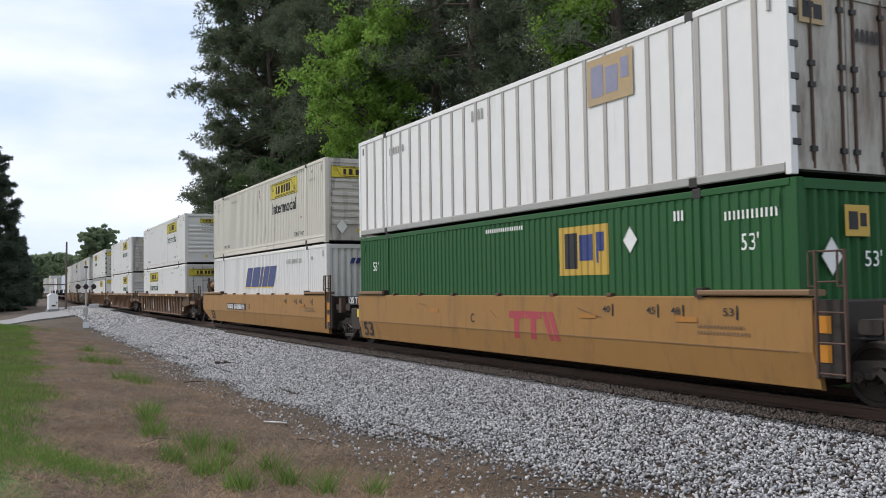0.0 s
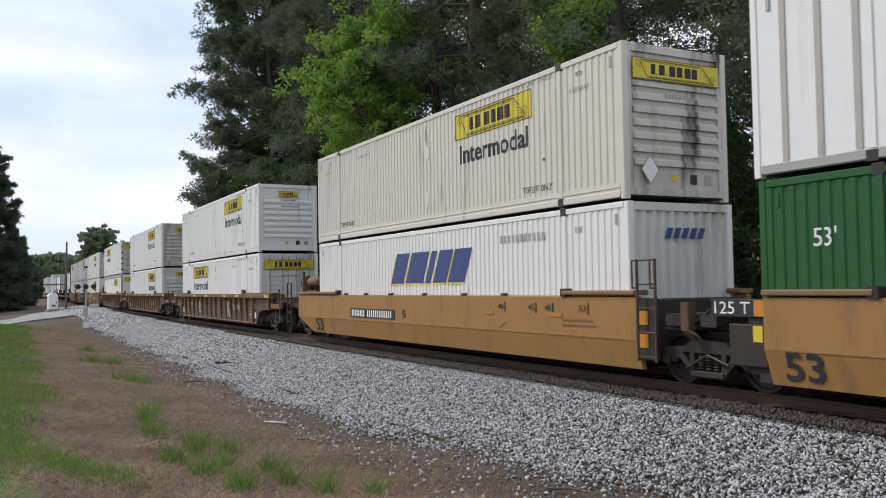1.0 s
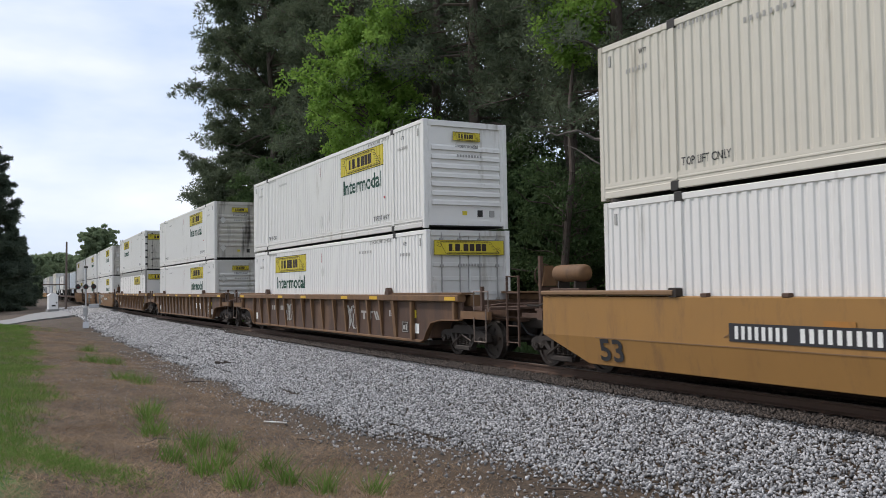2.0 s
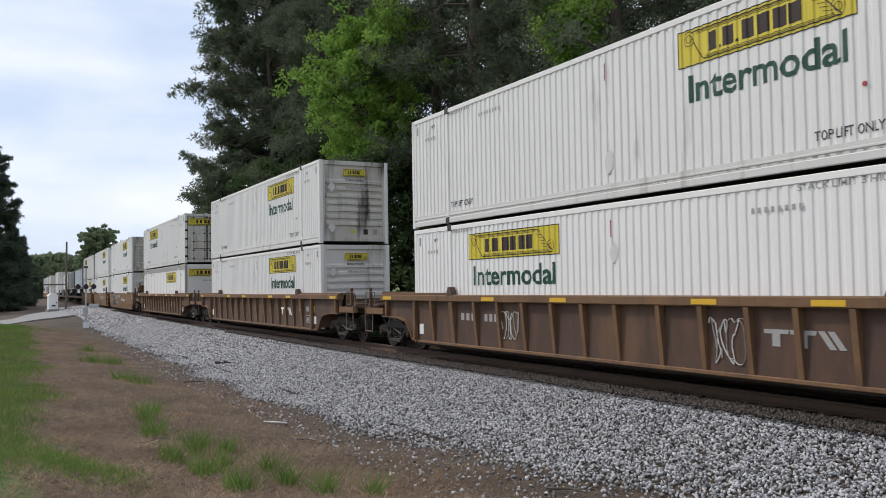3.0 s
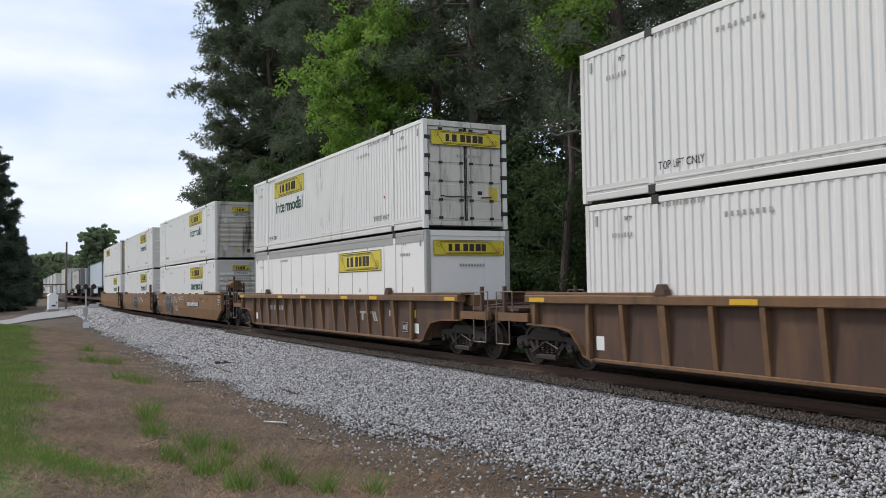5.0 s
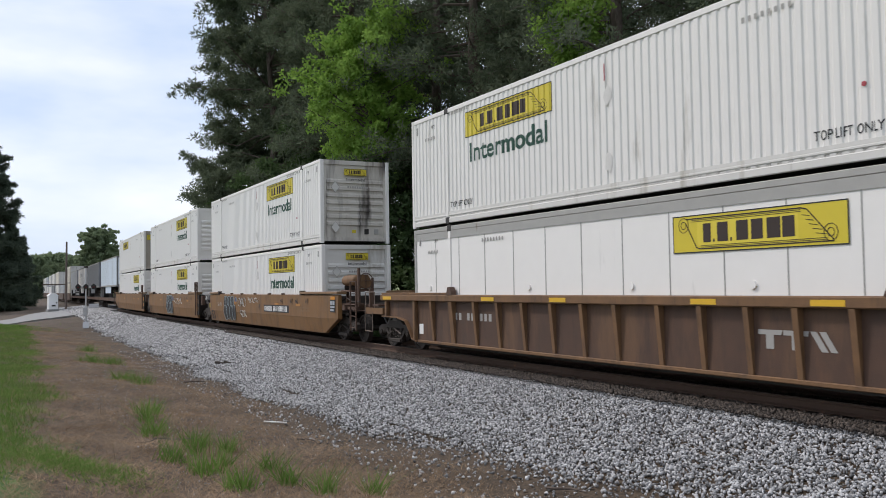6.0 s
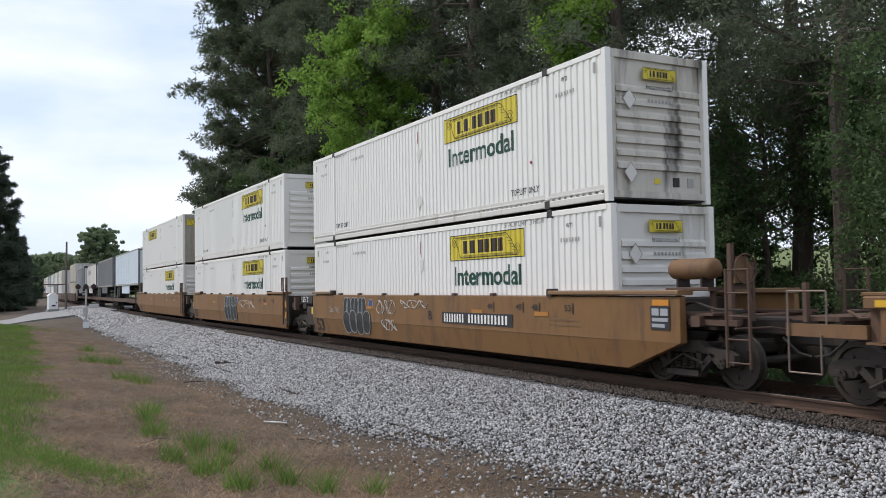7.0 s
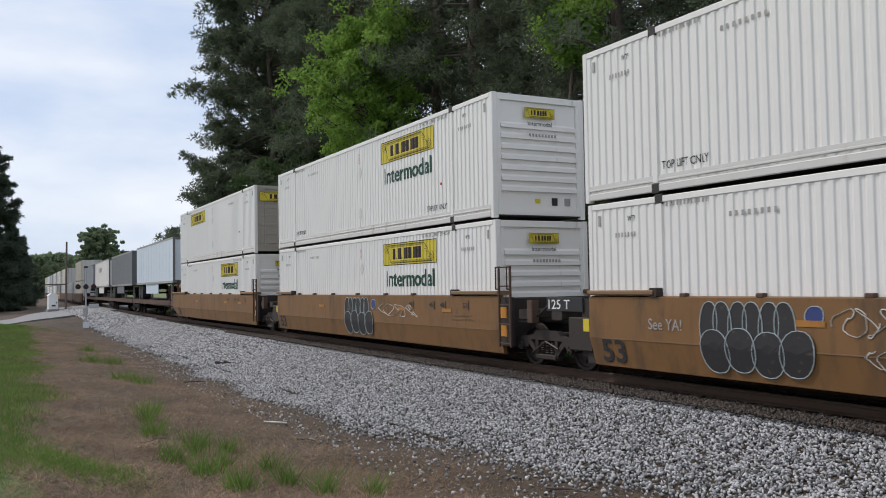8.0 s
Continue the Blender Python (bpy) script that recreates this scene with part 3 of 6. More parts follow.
def sign(parent, x0, x1, z0, z1, flat, y=SIDE + 0.008, turn=None):
    """A yellow name panel: dark rim, plain bars in place of the name, and a drawn scroll with two curls."""
    at = turn or pose(0, y, 0)
    panel = part("sign_panel", skin(x0, x1, z0, z1, flat), "yellow", parent, "yellow sign panel with dark bars on a drawn scroll", at=at)
    h, w = z1 - z0, x1 - x0
    t = 0.03 * h
    rim, bars, drawn = Shape(), Shape(), Shape()

    def strip(shape, a, b, c, d, lift):
        k = skin(a, b, c, d, flat)
        shape.add([(p[0], p[1] + lift, p[2]) for p in k.v], k.f)

    def draw(pts, width):
        k = line_on([(x0 + a * w, z0 + b * h) for a, b in pts], width * h, flat, -0.005)
        drawn.add(k.v, k.f)

    for a, b, c, d in ((x0, x1, z0, z0 + t), (x0, x1, z1 - t, z1), (x0, x0 + t, z0 + t, z1 - t), (x1 - t, x1, z0 + t, z1 - t)):
        strip(rim, a, b, c, d, -0.003)
    part("panel_rim", rim, "ink", panel)
    # a paler field behind the name
    field = Shape()
    strip(field, x0 + 0.165 * w, x0 + 0.755 * w, z0 + 0.17 * h, z0 + 0.80 * h, -0.0025)
    part("name_field", field, "pale_yellow", panel)
    for a, b in ((0.205, 0.255), (0.268, 0.279), (0.295, 0.362), (0.374, 0.386), (0.412, 0.482), (0.500, 0.566), (0.588, 0.662), (0.672, 0.738)):
        strip(bars, x0 + a * w, x0 + b * w, z0 + 0.26 * h, z0 + (0.75 if b - a > 0.02 else 0.34) * h, -0.005)
    part("lettering", bars, "name_ink", panel)
    # the scroll: edges, fold lines and curls
    draw([(0.09, 0.90), (0.77, 0.90), (0.80, 0.86), (0.93, 0.12)], 0.03)
    draw([(0.93, 0.10), (0.18, 0.10), (0.16, 0.14), (0.09, 0.80)], 0.03)
    for d in (0.04, 0.08):
        draw([(0.13, 0.90 - d), (0.77, 0.90 - d)], 0.012)
        draw([(0.19, 0.10 + d), (0.90, 0.10 + d)], 0.012)
    for i in range(5):
        draw([(0.775 + 0.017 * i, 0.74 - 0.11 * i), (0.815 + 0.02 * i, 0.70 - 0.11 * i)], 0.014)
    for cx, cz in ((0.075, 0.74), (0.915, 0.30)):
        for q in (1.0, 0.5):
            draw([(cx + 0.034 * q * math.cos(k * math.pi / 5), cz + 0.20 * q * math.sin(k * math.pi / 5)) for k in range(11)], 0.018)
    part("emblem", drawn, "name_ink", panel)
    return panel


def end_words(parent, words, height, mat, y, width, z, x):
    me = text_mesh(words, height, mat).copy()
    xs = [v.co.x for v in me.vertices]
    me.transform(Matrix.Diagonal((width / (max(xs) - min(xs)), 1, 1, 1)))
    part("lettering", me, mat, parent, at=pose(x, y, z, 0, 0, 90))


def diamond(parent, x, z, r, mat="white_ink", flat=False, end=False):
    s = Shape().add([(0, 0, -r), (r * 0.8, 0, 0), (0, 0, r), (-r * 0.8, 0, 0)], [(0, 1, 2, 3)])
    rim = Shape()
    pts = [(0, 0, -r), (r * 0.8, 0, 0), (0, 0, r), (-r * 0.8, 0, 0)]
    for a, b in zip(pts, pts[1:] + pts[:1]):
        rim.rod(a, b, 0.008, 4)
    at = pose(0.012, x, z, 0, 0, 90) if end else pose(x, SIDE + 0.006, z)
    o = part("placard", s, mat, parent, "white diamond hazard placard holder", at=at)
    part("placard_rim", rim, "rail_grey", o)


def container(label, paint, style="ribbed", end="slats", end_paint=None, group="stacked containers", post="rail_grey"):
    """A 53-foot box; its front bottom edge lies at the origin and it reaches back along -x."""
    end_paint = end_paint or paint
    c = thing("shipping_container", label, "container", group)
    back = -LONG
    for name, y in (("side_wall", SIDE), ("side_wall", -SIDE)):
        s = Shape()
        out = 1 if y < 0 else -1
        if style == "ribbed":
            pts = break_points(back + 0.1, -0.1)
            s.v = [(p, y + out * (0.012 + wave(p)), z) for p in pts for z in (0.16, HIGH - 0.1)]
            s.f = [(2 * i, 2 * i + 2, 2 * i + 3, 2 * i + 1) for i in range(len(pts) - 1)]
        else:
            s.box(back + 0.1, -0.1, min(y + out * 0.02, y + out * 0.05), max(y + out * 0.02, y + out * 0.05), 0.16, HIGH - 0.1)
        part(name, s, paint, c)
        if style != "ribbed" and y < 0:
            step, wid, mat = (0.597, 0.10, "post") if style == "posts" else (1.22, 0.02, "rail_grey")
            x = back + step
            while x < -0.3:
                part("side_post", Shape().box(x - wid / 2, x + wid / 2, y + 0.002 if style == "posts" else y + 0.013, y + 0.022, 0.16, HIGH - 0.1), mat, c)
                x += step
            if style == "panels":
                part("top_band", Shape().box(back + 0.14, -0.14, y + 0.004, y + 0.02, HIGH - 0.30, HIGH - 0.117), post, c, "grey band under the top rail")
                for x in (back + 0.9, -0.9, -LONG / 2 + 0.7, -LONG / 2 - 2.6, -4.6):
                    part("boss", Shape().rod((x, y + 0.022, 1.35), (x, y - 0.01, 1.35), 0.07, 12), "bright", c)
    part("roof", Shape().box(back + 0.05, -0.05, SIDE + 0.03, -SIDE - 0.03, HIGH - 0.05, HIGH - 0.012), paint, c)
    part("floor", Shape().box(back + 0.05, -0.05, SIDE + 0.05, -SIDE - 0.05, 0.05, 0.15), "dark", c)
    for y0 in (SIDE, -SIDE - 0.06):
        part("top_rail", Shape().box(back + 0.14, -0.14, y0, y0 + 0.06, HIGH - 0.115, HIGH, 0.012), post if style == "panels" else paint, c)
        part("bottom_rail", Shape().box(back + 0.14, -0.14, y0 - 0.003 if y0 < 0 else y0, y0 + 0.06, 0.03, 0.17 if style == "ribbed" else 0.19, 0.02) if style != "ribbed" or y0 > 0 else Shape().box(back + 0.14, -0.14, y0 - 0.003, y0 + 0.06, 0.03, 0.155, 0.012).box(back + 0.14, -0.14, y0 + 0.012, y0 + 0.06, 0.155, 0.20).box(back + 0.14, -0.14, y0 + 0.001, y0 + 0.06, 0.20, 0.245, 0.01).box(back + 0.14, -0.14, y0 + 0.008, y0 + 0.06, 0.245, 0.31), "grey_white" if style == "ribbed" and paint in ("white", "bright") else paint if style == "ribbed" else "rail_grey", c)
    for x0 in (back, -0.14):
        for y0 in (SIDE, -SIDE - 0.14):
            part("corner_post", Shape().box(x0, x0 + 0.14, y0, y0 + 0.14, 0.0, HIGH, 0.02), post if style == "panels" else paint, c)
        part("end_sill", Shape().box(x0 + 0.01, x0 + 0.13, SIDE + 0.14, -SIDE - 0.14, 0.075, 0.2), end_paint, c)
        part("end_header", Shape().box(x0 + 0.01, x0 + 0.13, SIDE + 0.14, -SIDE - 0.14, HIGH - 0.16, HIGH - 0.01), end_paint, c)
    # lifting posts at the 40-foot places, with dark castings above and below
    for x in (-1.98, back + 1.98):
        part("lifting_post", Shape().box(x - 0.06, x + 0.06, SIDE - 0.002, SIDE + 0.05, 0.185, HIGH - 0.115), paint, c)
        for z0, z1 in ((0.0, 0.17), (HIGH - 0.14, HIGH + 0.03)):
            part("corner_casting", Shape().box(x - 0.09, x + 0.09, SIDE - 0.006, SIDE + 0.16, z0, z1, 0.012), "dark", c, "dark steel casting")
    for x in (-0.35, back + 0.35):
        part("lashing_slot", Shape().box(x - 0.03, x + 0.03, SIDE - 0.004, SIDE + 0.03, HIGH - 0.42, HIGH - 0.22), paint if paint == "green" else "rail_grey", c)
    y0, y1 = SIDE + 0.14, -SIDE - 0.14
    part("back_wall", Shape().box(back + 0.02, back + 0.06, y0, y1, 0.2, HIGH - 0.16), paint, c)
    if end == "slats":
        w = part("end_wall", Shape().box(-0.10, -0.06, y0, y1, 0.2, HIGH - 0.16), end_paint, c)
        for a in (y0, y1 - 0.09):
            part("end_frame", Shape().box(-0.06, -0.02, a, a + 0.09, 0.2, HIGH - 0.16), end_paint, c)
        for i in range(7):
            z = 0.62 + i * 0.245
            part("slat", Shape().add([(p, y, q) for y in (y0 + 0.1, y1 - 0.1) for p, q in ((-0.06, z), (-0.004, z + 0.008), (-0.012, z + 0.10), (-0.06, z + 0.15))],
                             [(0, 1, 5, 4), (1, 2, 6, 5), (2, 3, 7, 6), (0, 4, 7, 3), (0, 3, 2, 1), (4, 5, 6, 7)]), end_paint, w)
        for y, mat in ((0.35, "dark"), (0.72, "rail_grey")):
            part("vent", Shape().box(-0.06, -0.045, y, y + 0.16, 0.32, 0.50), mat, c)
        part("sign_panel", Shape().box(-0.058, -0.05, -0.12, 0.02, 0.36, 0.47), "yellow", c, "small yellow notice")
    elif end == "corrugated":
        s = Shape()
        ys = list(np.linspace(y0, y1, 41))
        s.v = [(-0.025 - 0.06 * (i // 2 % 2), y, z) for i, y in enumerate(ys) for z in (0.2, HIGH - 0.16)]
        s.f = [(2 * i, 2 * i + 2, 2 * i + 3, 2 * i + 1) for i in range(len(ys) - 1)]
        part("end_wall", s, end_paint, c)
    elif end == "doors_hinged":
        for a, b in ((y0, -0.01), (0.01, y1)):
            d = part("door", Shape().box(-0.09, -0.035, a, b, 0.2, HIGH - 0.16, 0.01), end_paint, c)
            for f in (0.30, 0.88):
                y = a + f * (b - a) if a < 0 else b - f * (b - a)
                rod = part("locking_rod", Shape().rod((-0.012, y, 0.1), (-0.012, y, HIGH - 0.08), 0.024, 8), "grimy", d)
                for z in (0.35, 1.3, 1.62, 2.5):
                    part("rod_bracket", Shape().box(-0.035, 0.014, y - 0.06, y + 0.06, z, z + 0.08), "dark", rod)
            for i in range(5):
                e = a - 0.12 if a < 0 else b - 0.05
                part("hinge", Shape().box(-0.09, 0.012, e, e + 0.17, 0.42 + i * 0.48, 0.52 + i * 0.48, 0.01), "dark", d)
    elif end == "doors":
        for a, b in ((y0, -0.01), (0.01, y1)):
            d = part("door", Shape().box(-0.09, -0.045, a, b, 0.2, HIGH - 0.16, 0.01), end_paint, c)
            for i in range(6):
                z = 0.40 + i * 0.38
                part("door_rib", Shape().box(-0.045, -0.028, a + 0.08, b - 0.08, z, z + 0.11, 0.006), end_paint, d)
            for f in (0.28, 0.76):
                y = a + f * (b - a)
                rod = part("locking_rod", Shape().rod((-0.012, y, 0.1), (-0.012, y, HIGH - 0.08), 0.02, 8), "rail_grey", d)
                for z in (0.3, 1.0, 1.9, 2.6):
                    part("rod_bracket", Shape().box(-0.045, 0.012, y - 0.05, y + 0.05, z, z + 0.07), "rail_grey", rod)
    elif end == "doors_framed":
        part("end_recess", Shape().box(-0.13, -0.10, y0, y1, 0.2, HIGH - 0.16), "dark", c)
        for a, b in ((y0 + 0.01, -0.02), (0.02, y1 - 0.01)):
            d = part("door", Shape().box(-0.10, -0.055, a, b, 0.21, HIGH - 0.17, 0.01), end_paint, c)
            part("door_seal", Shape().box(-0.055, -0.048, a, a + 0.025, 0.21, HIGH - 0.17).box(-0.055, -0.048, b - 0.025, b, 0.21, HIGH - 0.17), "rubber", d)
            for i in range(5):
                z = 0.26 + i * 0.50
                part("door_panel", Shape().box(-0.055, -0.036, a + 0.06, b - 0.06, z, z + 0.42, 0.01), end_paint, d)
            for f in (0.32, 0.88):
                y = a + f * (b - a) if a < 0 else b - f * (b - a)
                rod = part("locking_rod", Shape().rod((-0.008, y, 0.08), (-0.008, y, HIGH - 0.06), 0.024, 8), "post", d)
                for z in (0.24, 0.72, 1.22, 1.72, 2.22, 2.62):
                    part("rod_bracket", Shape().box(-0.036, 0.018, y - 0.05, y + 0.05, z, z + 0.07, 0.006), "dark", rod)
                part("door_handle", Shape().rod((0.012, y - 0.02, 0.86), (0.012, y + (0.34 if f < 0.5 and a < 0 else -0.34), 0.84), 0.016, 6), "dark", rod)
            for i in range(5):
                e = a - 0.13 if a < 0 else b - 0.04
                part("hinge", Shape().box(-0.09, 0.012, e, e + 0.17, 0.36 + i * 0.50, 0.47 + i * 0.50, 0.01), "dark", d)
        part("notice", Shape().box(-0.036, -0.028, 0.70, 0.98, 0.78, 1.14), "yellow", c, "small yellow notice")
        part("notice", Shape().box(-0.036, -0.028, 0.36, 0.50, 0.92, 1.02), "ink", c, "small dark notice")
    elif end == "plain":
        part("end_wall", Shape().box(-0.10, -0.03, y0, y1, 0.2, HIGH - 0.16, 0.01), end_paint, c)
    return c


def side_marks(c, flat=False, reverse=False, word="green_ink", lettered=True, shift=0.0, wide=3.7):
    """The side's sign and words; shift: how far this box's sign sits from the usual place."""
    x, w = (-13.25, wide) if reverse else (-6.28 + shift, 3.36)
    drop = 0.13 if flat else 0.0
    sign(c, x, x + w, 2.01 - drop, 2.63 - drop, flat)
    if lettered:
        part("lettering", fitted_words("Intermodal", 0.44, word, x + 0.22, w - 0.38, flat), word, c, "dark lettering", at=pose(x + 0.22, SIDE + 0.006, 1.42))
    for px in (-3.36, -14.0):
        if lettered:
            part("lettering", fitted_words("TOP LIFT ONLY", 0.14, "ink", px, 1.08, flat), "ink", c, at=pose(px, SIDE + 0.006, 0.40))
    part("lettering", fitted_words("WTP", 0.10, "ink", -1.42, 0.2, flat), "ink", c, at=pose(-1.42, SIDE + 0.006, 2.52))
    part("lettering", fitted_words("WTP", 0.10, "ink", -15.0, 0.2, flat), "ink", c, at=pose(-15.0, SIDE + 0.006, 2.52))
    if lettered:
        part("lettering", fitted_words("STACK LIMIT 3 HIGH", 0.10, "grey_ink", -3.75, 1.55, flat), "grey_ink", c, at=pose(-3.75, SIDE + 0.006, 2.68))
    for a, b, z, k in ((-15.35, -14.75, 2.24, 7), (-1.62, -0.95, 2.24, 7), (-4.6 if reverse else -12.6, -3.6 if reverse else -11.6, 2.42, 8), (-14.0, -13.0, 2.70, 12)):
        part("marking", bars_shape(a, b, z, z + 0.085, k, 0.55), "grey_ink", c, at=pose(0, SIDE + 0.006, 0))
    if not flat:
        # torn placard holders, a red scratch and a hinge bolt
        for z in (0.72, 1.95) if shift < 0.1 else (0.72,):
            rnd = random.Random(int(z * 10 + abs(shift) * 100))
            ring = [(0.17 * math.cos(a) * rnd.uniform(0.45, 1.0), 0, 0.24 * math.sin(a) * rnd.uniform(0.6, 1.0)) for a in [k * math.pi / 5 for k in range(10)]]
            part("placard", Shape().add([(0, -0.003, 0)] + ring, [(0, i + 1, (i + 1) % 10 + 1) for i in range(10)]), "rail_pale", c, "torn pale placard holder", at=pose(-7.86, SIDE + 0.003, z))
        part("scratch", Shape().box(-0.012, 0.012, -0.002, 0.002, -0.16, 0.16), "red_ink", c, at=pose(-7.93, SIDE + 0.006, 2.42))
        part("bolt", Shape().rod((-2.55, SIDE + 0.012, 1.05), (-2.55, SIDE - 0.006, 1.05), 0.035, 8), "red_ink", c)


def end_marks(c, big=False):
    if big:
        sign(c, -1.08, 1.08, 2.22, 2.62, True, turn=pose(0.02, 0, 0, 0, 0, 90))
    else:
        sign(c, -0.42, 0.42, 2.36, 2.60, True, turn=pose(0.02, 0, 0, 0, 0, 90))
        end_words(c, "Intermodal", 0.10, "ink", -0.34, 0.68, 2.18, 0.006)
    part("marking", bars_shape(-0.3, 0.5, 1.92, 1.99, 9), "grey_ink", c, at=pose(0.005, 0, 0, 0, 0, 90))


def lay_on(polys, face):
    """Flat forms in x and z laid on a side; face gives its outer y at a height, with a bend at 0.745."""
    bm = bmesh.new()
    for ring in polys:
        bm.faces.new([bm.verts.new((x, 0, z)) for x, z in ring])
    bmesh.ops.bisect_plane(bm, geom=bm.verts[:] + bm.edges[:] + bm.faces[:], plane_co=(0, 0, 0.745), plane_no=(0, 0, 1))
    for v in bm.verts:
        v.co.y = face(v.co.z) - 0.005
    me = bpy.data.meshes.new("mark")
    bm.to_mesh(me)
    bm.free()
    return me


def brand_blocks(car, x, z0, z1, step, mat, face, label):
    """A brand mark as plain wedge blocks, wide above and narrow below."""
    h = z1 - z0
    for i in range(3):
        a, w = x + i * step, step * 0.92
        if i < 2:
            polys = [[(a, z1), (a, z1 - 0.26 * h), (a + w, z1 - 0.26 * h), (a + w * 1.06, z1)], [(a + 0.34 * w, z1 - 0.26 * h), (a + 0.34 * w, z0), (a + 0.68 * w, z0), (a + 0.68 * w, z1 - 0.26 * h)]]
        else:
            polys = [[(a + d * w, z1), (a + (d + 0.44) * w, z0), (a + (d + 0.70) * w, z0), (a + (d + 0.26) * w, z1)] for d in (0.0, 0.36)]
        me = lay_on(polys, face if callable(face) else (lambda z: face))
        me.materials.append(M[mat])
        part("brand_block", me, mat, car, label)


# ---- wheels and trucks ----
WHEEL = 0.44


def build_truck():
    """A two-axle truck; the origin on the rail top under its centre pin."""
    truck = part("truck", Shape().box(-0.22, 0.22, -0.95, 0.95, 0.48, 0.72, 0.04).rod((0, 0, 0.7), (0, 0, 0.86), 0.28, 16), "soot", None)
    for side in (-1, 1):
        y0, y1 = sorted((side * 1.0, side * 1.14))
        s = Shape()
        # upper chord, lower bow and two columns leave the spring opening free
        s.prism([(-1.12, 0.42), (-0.70, 0.42), (-0.58, 0.58), (0.58, 0.58), (0.70, 0.42), (1.12, 0.42), (1.12, 0.58), (0.95, 0.65), (0.50, 0.68), (0.38, 0.78), (-0.38, 0.78), (-0.50, 0.68), (-0.95, 0.65), (-1.12, 0.58)], 1, y0, y1)
        for d in (-1, 1):
            ring = [(d * 0.72, 0.56), (d * 0.60, 0.60), (d * 0.28, 0.30), (d * 0.33, 0.20)]
            s.prism(ring if d > 0 else ring[::-1], 1, y0, y1)
            s.box(min(d * 0.30, d * 0.40), max(d * 0.30, d * 0.40), y0, y1, 0.22, 0.62)
        s.box(-0.36, 0.36, y0 - 0.03, y1 + 0.03, 0.18, 0.29, 0.02)
        part("side_frame", s, "soot", truck)
        for i in (-1, 0, 1):
            prof = [(0.0, 0.29)] + [(0.078 if j % 2 else 0.052, 0.30 + j * 0.023) for j in range(12)] + [(0.0, 0.58)]
            k = Shape().lathe(prof, 10)
            sp = Shape().add([(i * 0.17 + p[0], side * 1.07 + p[2], p[1]) for p in k.v], k.f)
            part("spring", sp, "tread", truck)
        for d in (-0.89, 0.89):
            part("bearing_adapter", Shape().box(d - 0.16, d + 0.16, y0 - 0.01, y1 + 0.01, 0.40, 0.52, 0.02), "soot", truck)
        part("brake_rod", Shape().pipe([(-0.45, side * 1.19, 0.30), (0.05, side * 1.19, 0.56), (0.5, side * 1.19, 0.42)], 0.022), "tread", truck)
    wheel = Shape()
    for side in (-1, 1):
        prof = [(0.0, 0.09), (0.12, 0.09), (0.13, 0.03), (0.36, 0.015), (0.375, 0.055), (WHEEL, 0.05), (WHEEL + 0.004, -0.05), (WHEEL + 0.028, -0.06), (WHEEL + 0.028, -0.085), (0.37, -0.085), (0.36, -0.02), (0.13, -0.05), (0.0, -0.06)]
        k = Shape().lathe(prof, 20)
        wheel.add([(x, side * (y + 0.755), z) for x, y, z in k.v], k.f)
        wheel.rod((0, side * 0.8, 0), (0, side * 1.20, 0), 0.085, 10)
        for i in range(3):
            a = i * 2.094
            wheel.rod((0.05 * math.cos(a), side * 1.19, 0.05 * math.sin(a)), (0.05 * math.cos(a), side * 1.225, 0.05 * math.sin(a)), 0.02, 6)
        for i in range(5):
            a = i * 1.2566
            wheel.rod((0.25 * math.cos(a), side * 0.77, 0.25 * math.sin(a)), (0.25 * math.cos(a), side * 0.80, 0.25 * math.sin(a)), 0.035, 6)
    wheel.rod((0, -0.8, 0), (0, 0.8, 0), 0.08, 10)
    me = wheel.mesh("wheelset", M["tread"])
    for x in (-0.89, 0.89):
        part("wheelset", me, "tread", truck, "steel wheels on an axle", at=pose(x, 0, WHEEL))
    return truck


TRUCK = build_truck()
SPINNING = []


def add_truck(car, x, spin=True):
    """A truck with its two wheelsets under a car, at x from the car's origin."""
    global TRUCK
    if TRUCK.parent is None:
        t = TRUCK
        t.parent = car
        t.matrix_basis = pose(x, 0, 0)
    else:
        t = copy_thing(TRUCK, pose(x, 0, 0))
        t.parent = car
    if spin:
        SPINNING.extend(o for o in t.children if o.name.startswith("wheelset"))
    return t


def ladder(car, x, y, z0, z1, width=0.42, mat="soot", along=True):
    s = Shape()
    for d in (0, width):
        s.box(x + d - 0.02, x + d + 0.02, y - 0.025, y + 0.025, z0, z1, 0.008)
    o = part("ladder", s, mat, car, "steel ladder")
    n = int((z1 - z0) / 0.3)
    for i in range(n):
        z = z0 + 0.08 + i * (z1 - z0 - 0.1) / max(1, n - 1)
        part("rung", Shape().rod((x, y, z), (x + width, y, z), 0.014, 6), mat, o)
    return o


